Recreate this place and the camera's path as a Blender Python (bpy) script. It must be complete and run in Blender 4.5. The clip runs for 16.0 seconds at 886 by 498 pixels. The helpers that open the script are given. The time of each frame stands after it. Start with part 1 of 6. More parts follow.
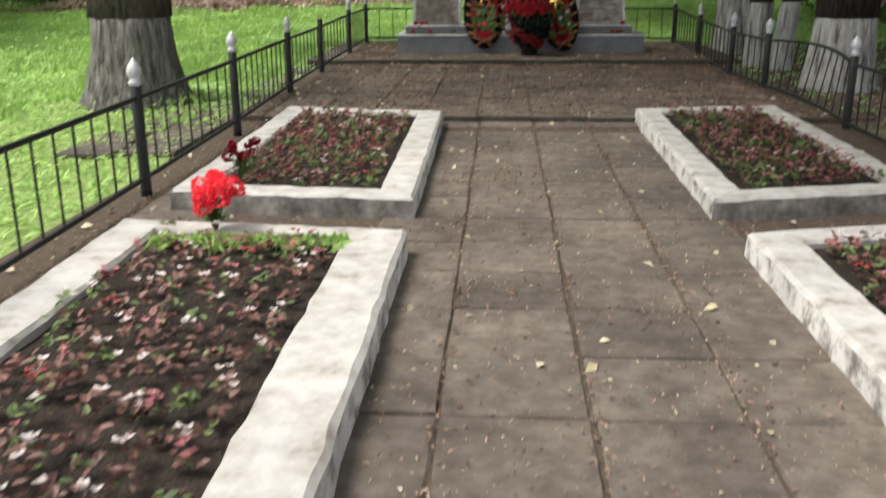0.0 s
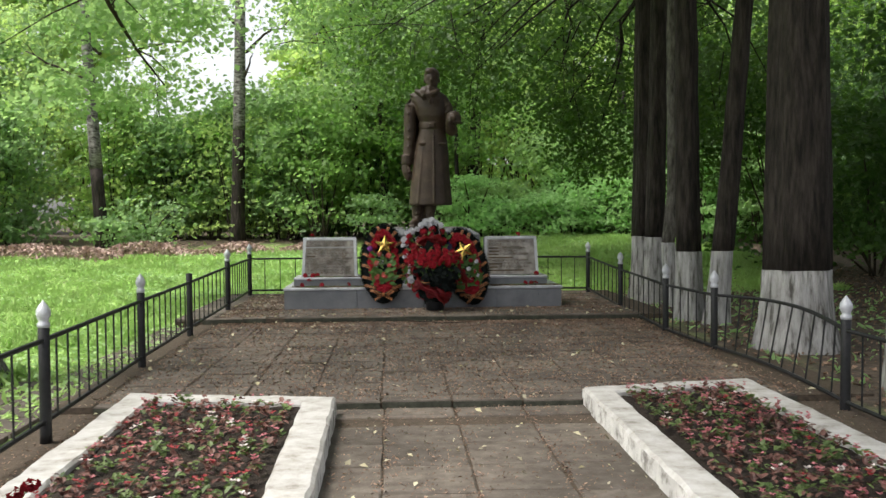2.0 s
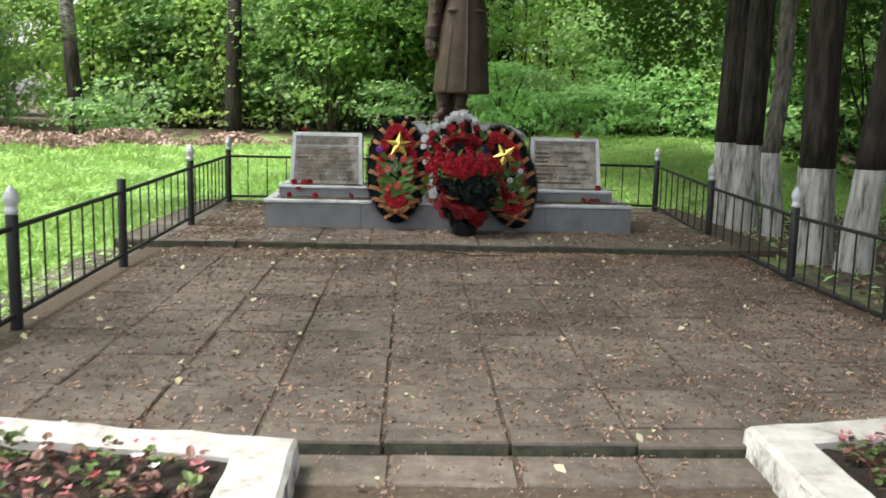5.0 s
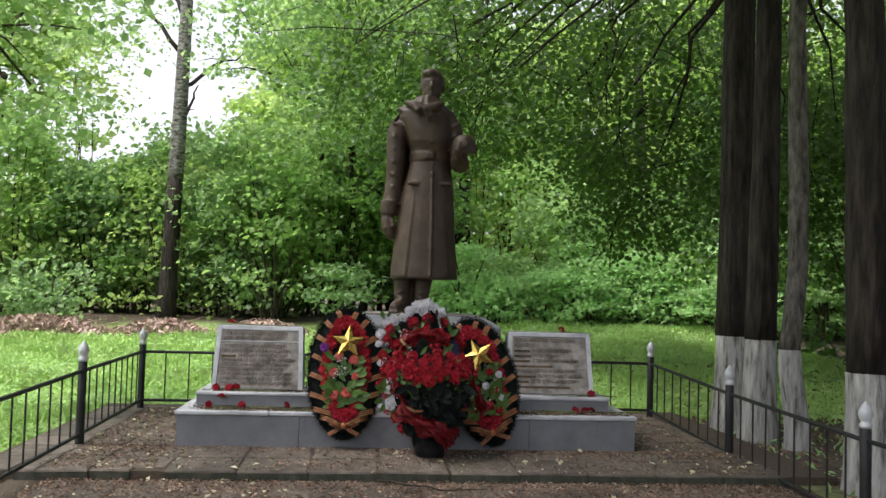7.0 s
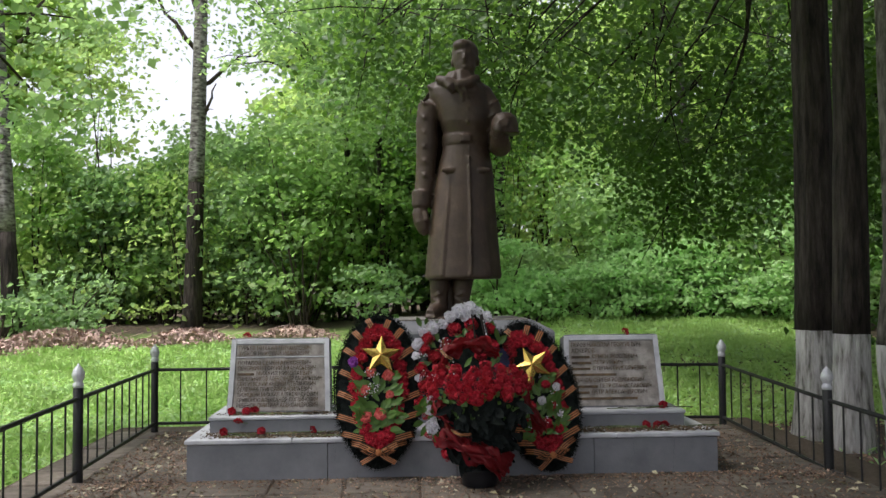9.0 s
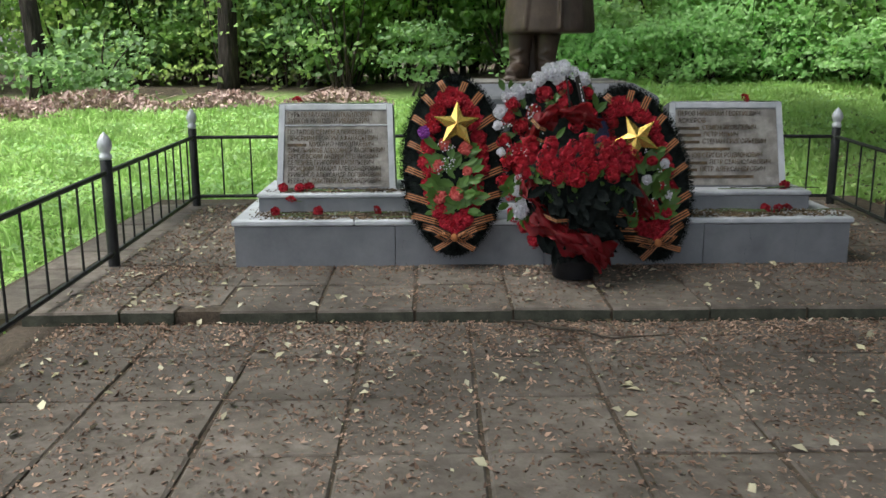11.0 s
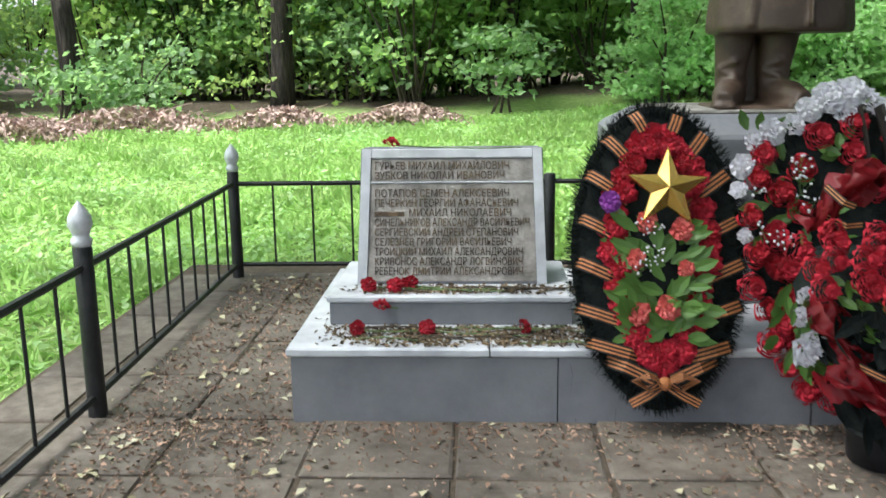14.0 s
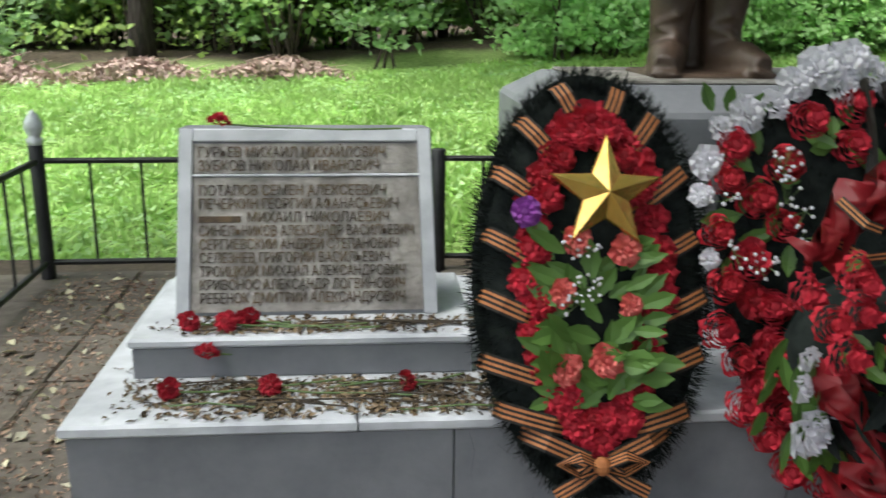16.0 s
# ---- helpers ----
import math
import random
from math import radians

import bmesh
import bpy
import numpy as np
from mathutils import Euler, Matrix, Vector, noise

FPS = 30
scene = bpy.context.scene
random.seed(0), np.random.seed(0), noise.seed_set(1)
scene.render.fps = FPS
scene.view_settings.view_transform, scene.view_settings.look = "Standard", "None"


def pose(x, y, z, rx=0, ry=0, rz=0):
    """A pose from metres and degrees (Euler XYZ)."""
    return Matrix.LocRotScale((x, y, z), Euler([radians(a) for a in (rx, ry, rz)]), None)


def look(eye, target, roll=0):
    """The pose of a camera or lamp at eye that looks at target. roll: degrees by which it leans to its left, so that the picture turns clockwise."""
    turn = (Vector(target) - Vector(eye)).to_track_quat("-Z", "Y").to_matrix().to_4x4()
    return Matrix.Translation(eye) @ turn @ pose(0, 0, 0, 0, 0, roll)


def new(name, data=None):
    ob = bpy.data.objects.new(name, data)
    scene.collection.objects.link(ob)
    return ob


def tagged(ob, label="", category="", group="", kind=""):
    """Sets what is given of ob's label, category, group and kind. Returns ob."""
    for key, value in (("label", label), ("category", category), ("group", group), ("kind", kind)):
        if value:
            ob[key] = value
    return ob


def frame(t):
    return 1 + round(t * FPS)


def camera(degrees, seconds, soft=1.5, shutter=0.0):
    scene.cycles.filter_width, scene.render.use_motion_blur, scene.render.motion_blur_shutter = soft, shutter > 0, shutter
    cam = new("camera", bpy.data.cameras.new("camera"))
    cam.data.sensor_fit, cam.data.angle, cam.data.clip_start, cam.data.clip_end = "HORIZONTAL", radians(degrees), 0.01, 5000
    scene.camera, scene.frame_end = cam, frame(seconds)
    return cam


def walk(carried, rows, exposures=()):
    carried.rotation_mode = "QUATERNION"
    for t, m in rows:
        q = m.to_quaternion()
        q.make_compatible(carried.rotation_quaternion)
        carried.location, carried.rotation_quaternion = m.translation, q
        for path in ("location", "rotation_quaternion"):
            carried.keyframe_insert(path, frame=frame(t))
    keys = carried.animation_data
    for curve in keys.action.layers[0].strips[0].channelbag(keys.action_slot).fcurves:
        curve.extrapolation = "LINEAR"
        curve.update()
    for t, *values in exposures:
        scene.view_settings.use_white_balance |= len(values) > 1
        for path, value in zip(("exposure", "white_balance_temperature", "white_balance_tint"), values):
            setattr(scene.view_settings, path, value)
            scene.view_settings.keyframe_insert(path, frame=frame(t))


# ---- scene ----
cam = camera(52.3, 16.0, shutter=0.3)
METRES, EYE, TILT, LEAN, TURN = 12.95, 1.43, 1.8, 0.0, 3.7
ROWS = [
    (0.0, 0.0, 0.0, 0.0, -0.11, -19.03, 0.32),
    (0.5, 0.0026, 0.0396, -0.0011, -4.1, -11.94, -0.41),
    (1.0, 0.0025, 0.0804, 0.0015, -7.79, -6.66, 0.35),
    (1.5, 0.0046, 0.1243, 0.0004, -6.29, -3.87, 0.59),
    (2.0, 0.0015, 0.1621, -0.0033, -6.79, -3.98, 0.18),
    (2.5, -0.0003, 0.2026, -0.0047, -9.28, -8.37, -1.22),
    (3.0, 0.0076, 0.2434, -0.0103, -2.59, -10.78, 0.05),
    (3.2, 0.0085, 0.2596, -0.0106, -1.4, -12.61, -0.05),
    (5.3, 0.0174, 0.4301, -0.0134, -7.7, -9.55, -1.89),
    (5.5, 0.0183, 0.4463, -0.0137, -9.91, -8.38, -1.08),
    (6.0, 0.0241, 0.4853, -0.0132, -7.82, -2.81, 0.95),
    (6.5, 0.0275, 0.5151, -0.0126, -7.62, -0.01, -1.56),
    (7.0, 0.0236, 0.5483, -0.0132, -8.73, 0.92, -1.86),
    (7.5, 0.0252, 0.5763, -0.0141, -8.63, 0.83, 0.25),
    (8.0, 0.0336, 0.605, -0.0124, -5.76, 1.58, 0.65),
    (8.5, 0.0346, 0.6185, -0.0127, -5.32, 1.09, 0.52),
    (9.0, 0.0297, 0.6315, -0.0131, -6.69, 0.71, 0.29),
    (9.5, 0.0243, 0.6425, -0.0137, -6.81, 0.67, -0.25),
    (10.0, 0.0239, 0.6569, -0.0177, -6.4, -4.45, -0.2),
    (10.2, 0.0224, 0.6666, -0.0179, -5.42, -7.81, 0.22),
    (12.3, 0.0006, 0.8064, -0.0202, -3.15, -16.29, -0.06),
    (12.5, -0.0013, 0.8185, -0.0204, -2.03, -16.34, 0.38),
    (13.0, -0.0077, 0.8429, -0.0221, -1.21, -15.17, -0.58),
    (13.5, -0.0151, 0.8747, -0.0212, -3.28, -15.18, -1.15),
    (14.0, -0.0141, 0.9031, -0.023, -1.19, -13.7, 0.67),
    (14.5, -0.0102, 0.9285, -0.0224, 0.36, -12.66, 0.05),
    (15.0, -0.0103, 0.9513, -0.025, -2.1, -13.97, -0.31),
    (15.5, -0.0125, 0.973, -0.0258, -2.81, -15.67, -1.97),
    (16.0, -0.0041, 0.9837, -0.0268, -8.2, -16.63, -0.79),
]
walk(cam, [(t, pose(0, 0, EYE, TILT, LEAN, TURN) @ pose(METRES * x, METRES * y, METRES * z, 90 + pitch, roll, yaw)) for t, x, y, z, yaw, pitch, roll in ROWS],
     exposures=((0.0, 0.7, 6650, 11), (0.5, 0.77, 6650, 11), (1.5, 0.88, 6550, 11), (3.2, 1.08, 6550, 10), (5.5, 1.42, 6450, 10), (6.5, 1.16, 6400, 13), (7.5, 1.05, 6350, 17),
                (9.5, 0.86, 6350, 16), (10.2, 0.82, 6300, 13), (12.5, 1.70, 5950, 9), (13.5, 1.6, 6000, 9), (14.5, 1.48, 6050, 9), (16.0, 1.3, 6200, 9)))

# ---- world and sun ----
world = bpy.data.worlds.new("overcast_sky")
scene.world = world
world.use_nodes = True
wn = world.node_tree.nodes
wl = world.node_tree.links
sky = wn.new("ShaderNodeTexSky")
sky.sky_type = "NISHITA"
sky.sun_disc = False
sky.sun_elevation = radians(60)
sky.sun_rotation = radians(-108)
sky.dust_density = 3.0
sky.ozone_density = 1.0
pale = wn.new("ShaderNodeHueSaturation")
pale.inputs["Saturation"].default_value = 0.25
pale.inputs["Value"].default_value = 1.0
wl.new(sky.outputs[0], pale.inputs["Color"])
wl.new(pale.outputs[0], wn["Background"].inputs["Color"])
wn["Background"].inputs["Strength"].default_value = 0.15
sun_data = bpy.data.lights.new("sun", "SUN")
sun_data.energy = 2.2
sun_data.angle = radians(22)
sun_data.color = (1.0, 0.96, 0.88)
sun = new("sun", sun_data)
sun.matrix_world = look((-12, -4, 22), (0, 0, 0))

# ---- materials ----


def ramp_mat(name, stops, scale=8.0, detail=6.0, rough=0.8, bump=0.3, bump_scale=None, metal=0.0, stretch=(1, 1, 1),
             big=None, random_value=0.0, island=0.0, coords="world", spec=0.3, distance=0.01):
    """A noise-coloured material: stops are (position, (r, g, b)); big adds (scale, strength) of darker blotches."""
    m = bpy.data.materials.new(name)
    m.use_nodes = True
    n, l = m.node_tree.nodes, m.node_tree.links
    b = n["Principled BSDF"]
    b.inputs["Roughness"].default_value = rough
    b.inputs["Metallic"].default_value = metal
    b.inputs["Specular IOR Level"].default_value = spec
    if coords == "world":
        src = n.new("ShaderNodeNewGeometry").outputs["Position"]
    else:
        src = n.new("ShaderNodeTexCoord").outputs["Object"]
    mp = n.new("ShaderNodeMapping")
    mp.inputs["Scale"].default_value = stretch
    l.new(src, mp.inputs["Vector"])
    t = n.new("ShaderNodeTexNoise")
    t.inputs["Scale"].default_value = scale
    t.inputs["Detail"].default_value = detail
    t.inputs["Roughness"].default_value = 0.65
    l.new(mp.outputs[0], t.inputs["Vector"])
    r = n.new("ShaderNodeValToRGB")
    el = r.color_ramp.elements
    el[0].position, el[0].color = stops[0][0], (*stops[0][1], 1)
    el[1].position, el[1].color = stops[-1][0], (*stops[-1][1], 1)
    for p, c in stops[1:-1]:
        e = el.new(p)
        e.color = (*c, 1)
    l.new(t.outputs["Fac"], r.inputs["Fac"])
    col = r.outputs["Color"]
    if big:
        t2 = n.new("ShaderNodeTexNoise")
        t2.inputs["Scale"].default_value = big[0]
        t2.inputs["Detail"].default_value = 3.0
        l.new(src, t2.inputs["Vector"])
        mr = n.new("ShaderNodeMapRange")
        mr.inputs["From Min"].default_value = 0.38
        mr.inputs["From Max"].default_value = 0.62
        mr.inputs["To Min"].default_value = 1.0 - big[1]
        mr.inputs["To Max"].default_value = 1.0
        l.new(t2.outputs["Fac"], mr.inputs["Value"])
        mx = n.new("ShaderNodeMix")
        mx.data_type, mx.blend_type = "RGBA", "MULTIPLY"
        mx.inputs["Factor"].default_value = 1.0
        l.new(col, mx.inputs["A"])
        l.new(mr.outputs[0], mx.inputs["B"])
        col = mx.outputs["Result"]
    if random_value or island:
        ri = n.new("ShaderNodeObjectInfo").outputs["Random"] if random_value else n.new("ShaderNodeNewGeometry").outputs["Random Per Island"]
        k = random_value or island
        mr = n.new("ShaderNodeMapRange")
        mr.inputs["To Min"].default_value = 1.0 - k
        mr.inputs["To Max"].default_value = 1.0 + k
        l.new(ri, mr.inputs["Value"])
        hs = n.new("ShaderNodeHueSaturation")
        l.new(mr.outputs[0], hs.inputs["Value"])
        l.new(col, hs.inputs["Color"])
        col = hs.outputs[0]
    l.new(col, b.inputs["Base Color"])
    if bump:
        t3 = n.new("ShaderNodeTexNoise")
        t3.inputs["Scale"].default_value = bump_scale or scale * 3
        t3.inputs["Detail"].default_value = 5.0
        l.new(mp.outputs[0], t3.inputs["Vector"])
        bp = n.new("ShaderNodeBump")
        bp.inputs["Strength"].default_value = bump
        bp.inputs["Distance"].default_value = distance
        l.new(t3.outputs["Fac"], bp.inputs["Height"])
        l.new(bp.outputs[0], b.inputs["Normal"])
    return m


def leaf_mat(name, dark, light, through_colour, share=0.45, rough=0.5, vein=0.0):
    """Leaves: a gloss-coated diffuse face that lets light through, varied leaf by leaf."""
    m = bpy.data.materials.new(name)
    m.use_nodes = True
    n, l = m.node_tree.nodes, m.node_tree.links
    b = n["Principled BSDF"]
    b.inputs["Roughness"].default_value = rough
    b.inputs["Specular IOR Level"].default_value = 0.35
    g = n.new("ShaderNodeNewGeometry")
    r = n.new("ShaderNodeValToRGB")
    el = r.color_ramp.elements
    el[0].color, el[1].color = (*dark, 1), (*light, 1)
    l.new(g.outputs["Random Per Island"], r.inputs["Fac"])
    t = n.new("ShaderNodeTexNoise")
    t.inputs["Scale"].default_value = 0.8
    l.new(g.outputs["Position"], t.inputs["Vector"])
    mr = n.new("ShaderNodeMapRange")
    mr.inputs["From Min"].default_value, mr.inputs["From Max"].default_value = 0.35, 0.65
    mr.inputs["To Min"].default_value, mr.inputs["To Max"].default_value = 0.75, 1.2
    l.new(t.outputs["Fac"], mr.inputs["Value"])
    hs = n.new("ShaderNodeHueSaturation")
    l.new(mr.outputs[0], hs.inputs["Value"])
    l.new(r.outputs[0], hs.inputs["Color"])
    l.new(hs.outputs[0], b.inputs["Base Color"])
    tr = n.new("ShaderNodeBsdfTranslucent")
    tr.inputs["Color"].default_value = (*through_colour, 1)
    mix = n.new("ShaderNodeMixShader")
    mix.inputs[0].default_value = share
    l.new(b.outputs[0], mix.inputs[1])
    l.new(tr.outputs[0], mix.inputs[2])
    l.new(mix.outputs[0], n["Material Output"].inputs["Surface"])
    return m


M_SLAB = ramp_mat("concrete_slab", [(0.3, (0.088, 0.073, 0.058)), (0.5, (0.142, 0.119, 0.098)), (0.72, (0.210, 0.182, 0.156))], 9, 8, 0.85, 0.5, 60,
                  big=(1.1, 0.4), random_value=0.13, distance=0.006)
# moss tone, darkened further to carry the shadow line along the step fronts
M_SLAB_EDGE = ramp_mat("mossy_slab_edge", [(0.3, (0.026, 0.03, 0.02)), (0.7, (0.075, 0.075, 0.056))], 12, 8, 0.9, 0.6, 50)
M_BED_SOIL = ramp_mat("joint_soil", [(0.3, (0.05, 0.038, 0.028)), (0.7, (0.11, 0.084, 0.06))], 25, 8, 0.95, 0.8, 70)
M_SOIL = ramp_mat("dark_planting_soil", [(0.3, (0.012, 0.009, 0.007)), (0.7, (0.045, 0.033, 0.025))], 30, 8, 0.95, 1.0, 60, distance=0.02)
M_WHITE = ramp_mat("worn_limewash", [(0.30, (0.22, 0.20, 0.17)), (0.42, (0.40, 0.38, 0.35)), (0.60, (0.52, 0.51, 0.49))], 7, 10, 0.8, 0.5, 30, big=(2.2, 0.10))
M_WHITE_OLD = ramp_mat("flaking_limewash", [(0.33, (0.15, 0.14, 0.125)), (0.42, (0.38, 0.36, 0.33)), (0.52, (0.66, 0.645, 0.61))], 8, 12, 0.9, 0.8, 30, big=(3, 0.25))
M_BARE = ramp_mat("bare_stained_concrete", [(0.35, (0.085, 0.078, 0.068)), (0.5, (0.17, 0.16, 0.145)), (0.7, (0.33, 0.315, 0.29))], 6, 10, 0.9, 0.8, 30)
M_IRON = ramp_mat("black_fence_paint", [(0.3, (0.007, 0.007, 0.008)), (0.7, (0.018, 0.018, 0.019))], 20, 5, 0.5, 0.2, 80, spec=0.35)
M_SILVER = ramp_mat("silver_paint", [(0.3, (0.42, 0.43, 0.46)), (0.7, (0.62, 0.63, 0.66))], 25, 5, 0.5, 0.25, 60, metal=0.25)
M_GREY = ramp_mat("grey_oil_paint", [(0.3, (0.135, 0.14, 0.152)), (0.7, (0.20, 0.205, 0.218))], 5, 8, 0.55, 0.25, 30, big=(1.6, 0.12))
# skylight on the tops is put into this paler grey; stele frames share it
M_GREY_TOP = ramp_mat("pale_frame_and_lit_top_paint", [(0.3, (0.38, 0.39, 0.42)), (0.7, (0.55, 0.56, 0.59))], 6, 8, 0.5, 0.3, 30, big=(3, 0.2))
M_PLAQUE = ramp_mat("weathered_plaque", [(0.3, (0.22, 0.197, 0.178)), (0.7, (0.40, 0.375, 0.35))], 10, 9, 0.75, 0.5, 60, big=(9, 0.42))
M_LETTER = ramp_mat("worn_bronze_letters", [(0.4, (0.035, 0.024, 0.016)), (0.75, (0.17, 0.11, 0.055))], 12, 5, 0.6, 0.1)
M_BRONZE = ramp_mat("brown_statue_paint", [(0.3, (0.032, 0.020, 0.013)), (0.55, (0.060, 0.038, 0.025)), (0.75, (0.105, 0.072, 0.050))], 5, 8, 0.52, 0.35, 30, spec=0.4,
                    big=(2.0, 0.25))
M_BARK = ramp_mat("furrowed_bark", [(0.35, (0.010, 0.0085, 0.0075)), (0.5, (0.031, 0.025, 0.021)), (0.68, (0.064, 0.053, 0.045))], 16, 9, 0.95, 1.0, 22,
                  stretch=(1, 1, 0.16), distance=0.05)
M_BARK_LIGHT = ramp_mat("grey_bark", [(0.35, (0.026, 0.022, 0.018)), (0.5, (0.068, 0.058, 0.048)), (0.68, (0.125, 0.11, 0.094))], 16, 9, 0.95, 1.0, 22,
                        stretch=(1, 1, 0.2), distance=0.05)
M_BARK_GREY = ramp_mat("pale_grey_bark", [(0.35, (0.04, 0.035, 0.03)), (0.5, (0.11, 0.10, 0.088)), (0.68, (0.20, 0.185, 0.165))], 16, 9, 0.95, 1.0, 22,
                       stretch=(1, 1, 0.3), distance=0.04)
M_BARK_WHITE = ramp_mat("limewashed_bark", [(0.36, (0.10, 0.095, 0.085)), (0.45, (0.28, 0.272, 0.26)), (0.6, (0.44, 0.43, 0.418))], 16, 9, 0.95, 1.0, 22,
                        stretch=(1, 1, 0.16), distance=0.05)
M_BARK_FADED = ramp_mat("bark_with_faded_limewash", [(0.38, (0.05, 0.044, 0.038)), (0.5, (0.13, 0.122, 0.112)), (0.68, (0.27, 0.262, 0.25))], 16, 9, 0.95, 1.0, 22,
                        stretch=(1, 1, 0.16), distance=0.05)
M_BIRCH = ramp_mat("birch_bark", [(0.38, (0.045, 0.038, 0.034)), (0.50, (0.20, 0.19, 0.172)), (0.68, (0.42, 0.41, 0.385))], 7, 8, 0.85, 0.5, 22,
                   stretch=(1, 1, 2.6), distance=0.02, big=(0.7, 0.3))
M_TWIG = ramp_mat("dark_twig", [(0.3, (0.025, 0.02, 0.015)), (0.7, (0.07, 0.055, 0.04))], 20, 4, 0.9, 0.3)
M_LITTER = ramp_mat("dry_leaf_bits", [(0.3, (0.12, 0.07, 0.046)), (0.7, (0.36, 0.245, 0.18))], 3, 3, 0.85, 0.0, island=0.65)
M_LEAF_PALE = ramp_mat("pale_fallen_leaf", [(0.3, (0.34, 0.30, 0.16)), (0.7, (0.50, 0.47, 0.36))], 3, 3, 0.7, 0.0, island=0.4)
M_BRUSH = ramp_mat("dead_brush", [(0.3, (0.30, 0.20, 0.165)), (0.7, (0.55, 0.41, 0.36))], 3, 3, 0.9, 0.0, island=0.4)

L_LAWN = leaf_mat("grass_blade", (0.28, 0.43, 0.11), (0.52, 0.67, 0.27), (0.54, 0.80, 0.27), 0.5)
L_FERN = leaf_mat("undergrowth_leaf", (0.20, 0.37, 0.14), (0.42, 0.62, 0.29), (0.54, 0.82, 0.32), 0.5)
L_BUSH = leaf_mat("shrub_leaf", (0.055, 0.12, 0.048), (0.26, 0.38, 0.19), (0.42, 0.66, 0.24), 0.5)
# light put into leaf colours: boughs and limes darker as shaded, far leaves sunlit
L_BOUGH = leaf_mat("shade_toned_maple_leaf", (0.07, 0.145, 0.042), (0.25, 0.38, 0.13), (0.42, 0.68, 0.18), 0.52)
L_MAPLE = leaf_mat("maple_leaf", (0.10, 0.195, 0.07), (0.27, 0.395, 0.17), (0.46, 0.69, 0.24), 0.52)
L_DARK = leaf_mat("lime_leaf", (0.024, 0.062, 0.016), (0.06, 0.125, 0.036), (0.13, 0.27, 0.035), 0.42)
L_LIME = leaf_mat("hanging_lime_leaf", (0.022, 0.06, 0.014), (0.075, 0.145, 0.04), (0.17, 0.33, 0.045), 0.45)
L_FAR = leaf_mat("sun_toned_far_leaf", (0.24, 0.36, 0.10), (0.42, 0.55, 0.20), (0.62, 0.84, 0.24), 0.55)


# ---- mesh helpers ----
class Shape:
    """Vertices and faces gathered before they become one mesh."""

    def __init__(self):
        self.v, self.f, self.mi, self.mats = [], [], [], []

    def mat(self, m):
        if m not in self.mats:
            self.mats.append(m)
        return self.mats.index(m)

    def add(self, verts, faces, m=None):
        k, i = len(self.v), self.mat(m)
        self.v.extend(verts)
        for f in faces:
            self.f.append(tuple(k + a for a in f))
            self.mi.append(i)
        return self

    def box(self, lo, hi, m=None, bevel=0.0, at=None):
        x0, y0, z0 = lo
        x1, y1, z1 = hi
        b = min(bevel, (x1 - x0) / 2.1, (y1 - y0) / 2.1, (z1 - z0) / 2.1)
        if b <= 0:
            vs = [(x, y, z) for z in (z0, z1) for y in (y0, y1) for x in (x0, x1)]
            fs = [(0, 2, 3, 1), (4, 5, 7, 6), (0, 1, 5, 4), (2, 6, 7, 3), (0, 4, 6, 2), (1, 3, 7, 5)]
        else:
            vs = []
            for z, e in ((z0, b), (z0 + b, 0), (z1 - b, 0), (z1, b)):
                for x, y in ((x0 + e, y0 + e + (0 if e else 0)), (x1 - e, y0 + e), (x1 - e, y1 - e), (x0 + e, y1 - e)):
                    vs.append((x, y, z))
            fs = [(3, 2, 1, 0), (12, 13, 14, 15)]
            for r in range(3):
                for i in range(4):
                    fs.append((r * 4 + i, r * 4 + (i + 1) % 4, r * 4 + 4 + (i + 1) % 4, r * 4 + 4 + i))
        if at is not None:
            vs = [tuple(at @ Vector(p)) for p in vs]
        return self.add(vs, fs, m)

    def tube(self, pts, radii, sides=8, m=None, caps=True, flat=1.0):
        """A tube along points; radii one a point or one for all."""
        pts = [Vector(p) for p in pts]
        if not hasattr(radii, "__len__"):
            radii = [radii] * len(pts)
        vs, fs = [], []
        up = Vector((0.13, 0.21, 0.97)).normalized()
        for i, p in enumerate(pts):
            d = (pts[min(i + 1, len(pts) - 1)] - pts[max(i - 1, 0)]).normalized()
            ref = up if abs(d.dot(up)) < 0.95 else Vector((1, 0, 0))
            a = d.cross(ref).normalized()
            b = a.cross(d)
            for s in range(sides):
                w = 2 * math.pi * s / sides
                vs.append(tuple(p + radii[i] * (a * math.cos(w) + b * math.sin(w) * flat)))
        for i in range(len(pts) - 1):
            for s in range(sides):
                t = (s + 1) % sides
                fs.append((i * sides + s, i * sides + t, (i + 1) * sides + t, (i + 1) * sides + s))
        if caps:
            fs.append(tuple(range(sides))[::-1])
            fs.append(tuple((len(pts) - 1) * sides + s for s in range(sides)))
        return self.add(vs, fs, m)

    def rings(self, rings, m=None, caps=True):
        """Joins rings of equal count into a skin."""
        n = len(rings[0])
        vs = [tuple(p) for r in rings for p in r]
        fs = []
        for i in range(len(rings) - 1):
            for s in range(n):
                t = (s + 1) % n
                fs.append((i * n + s, i * n + t, (i + 1) * n + t, (i + 1) * n + s))
        if caps:
            fs.append(tuple(range(n))[::-1])
            fs.append(tuple((len(rings) - 1) * n + s for s in range(n)))
        return self.add(vs, fs, m)

    def lathe(self, centre, profile, sides=12, m=None):
        cx, cy, cz = centre
        return self.rings([[(cx + r * math.cos(2 * math.pi * s / sides), cy + r * math.sin(2 * math.pi * s / sides), cz + z) for s in range(sides)]
                           for r, z in profile], m)

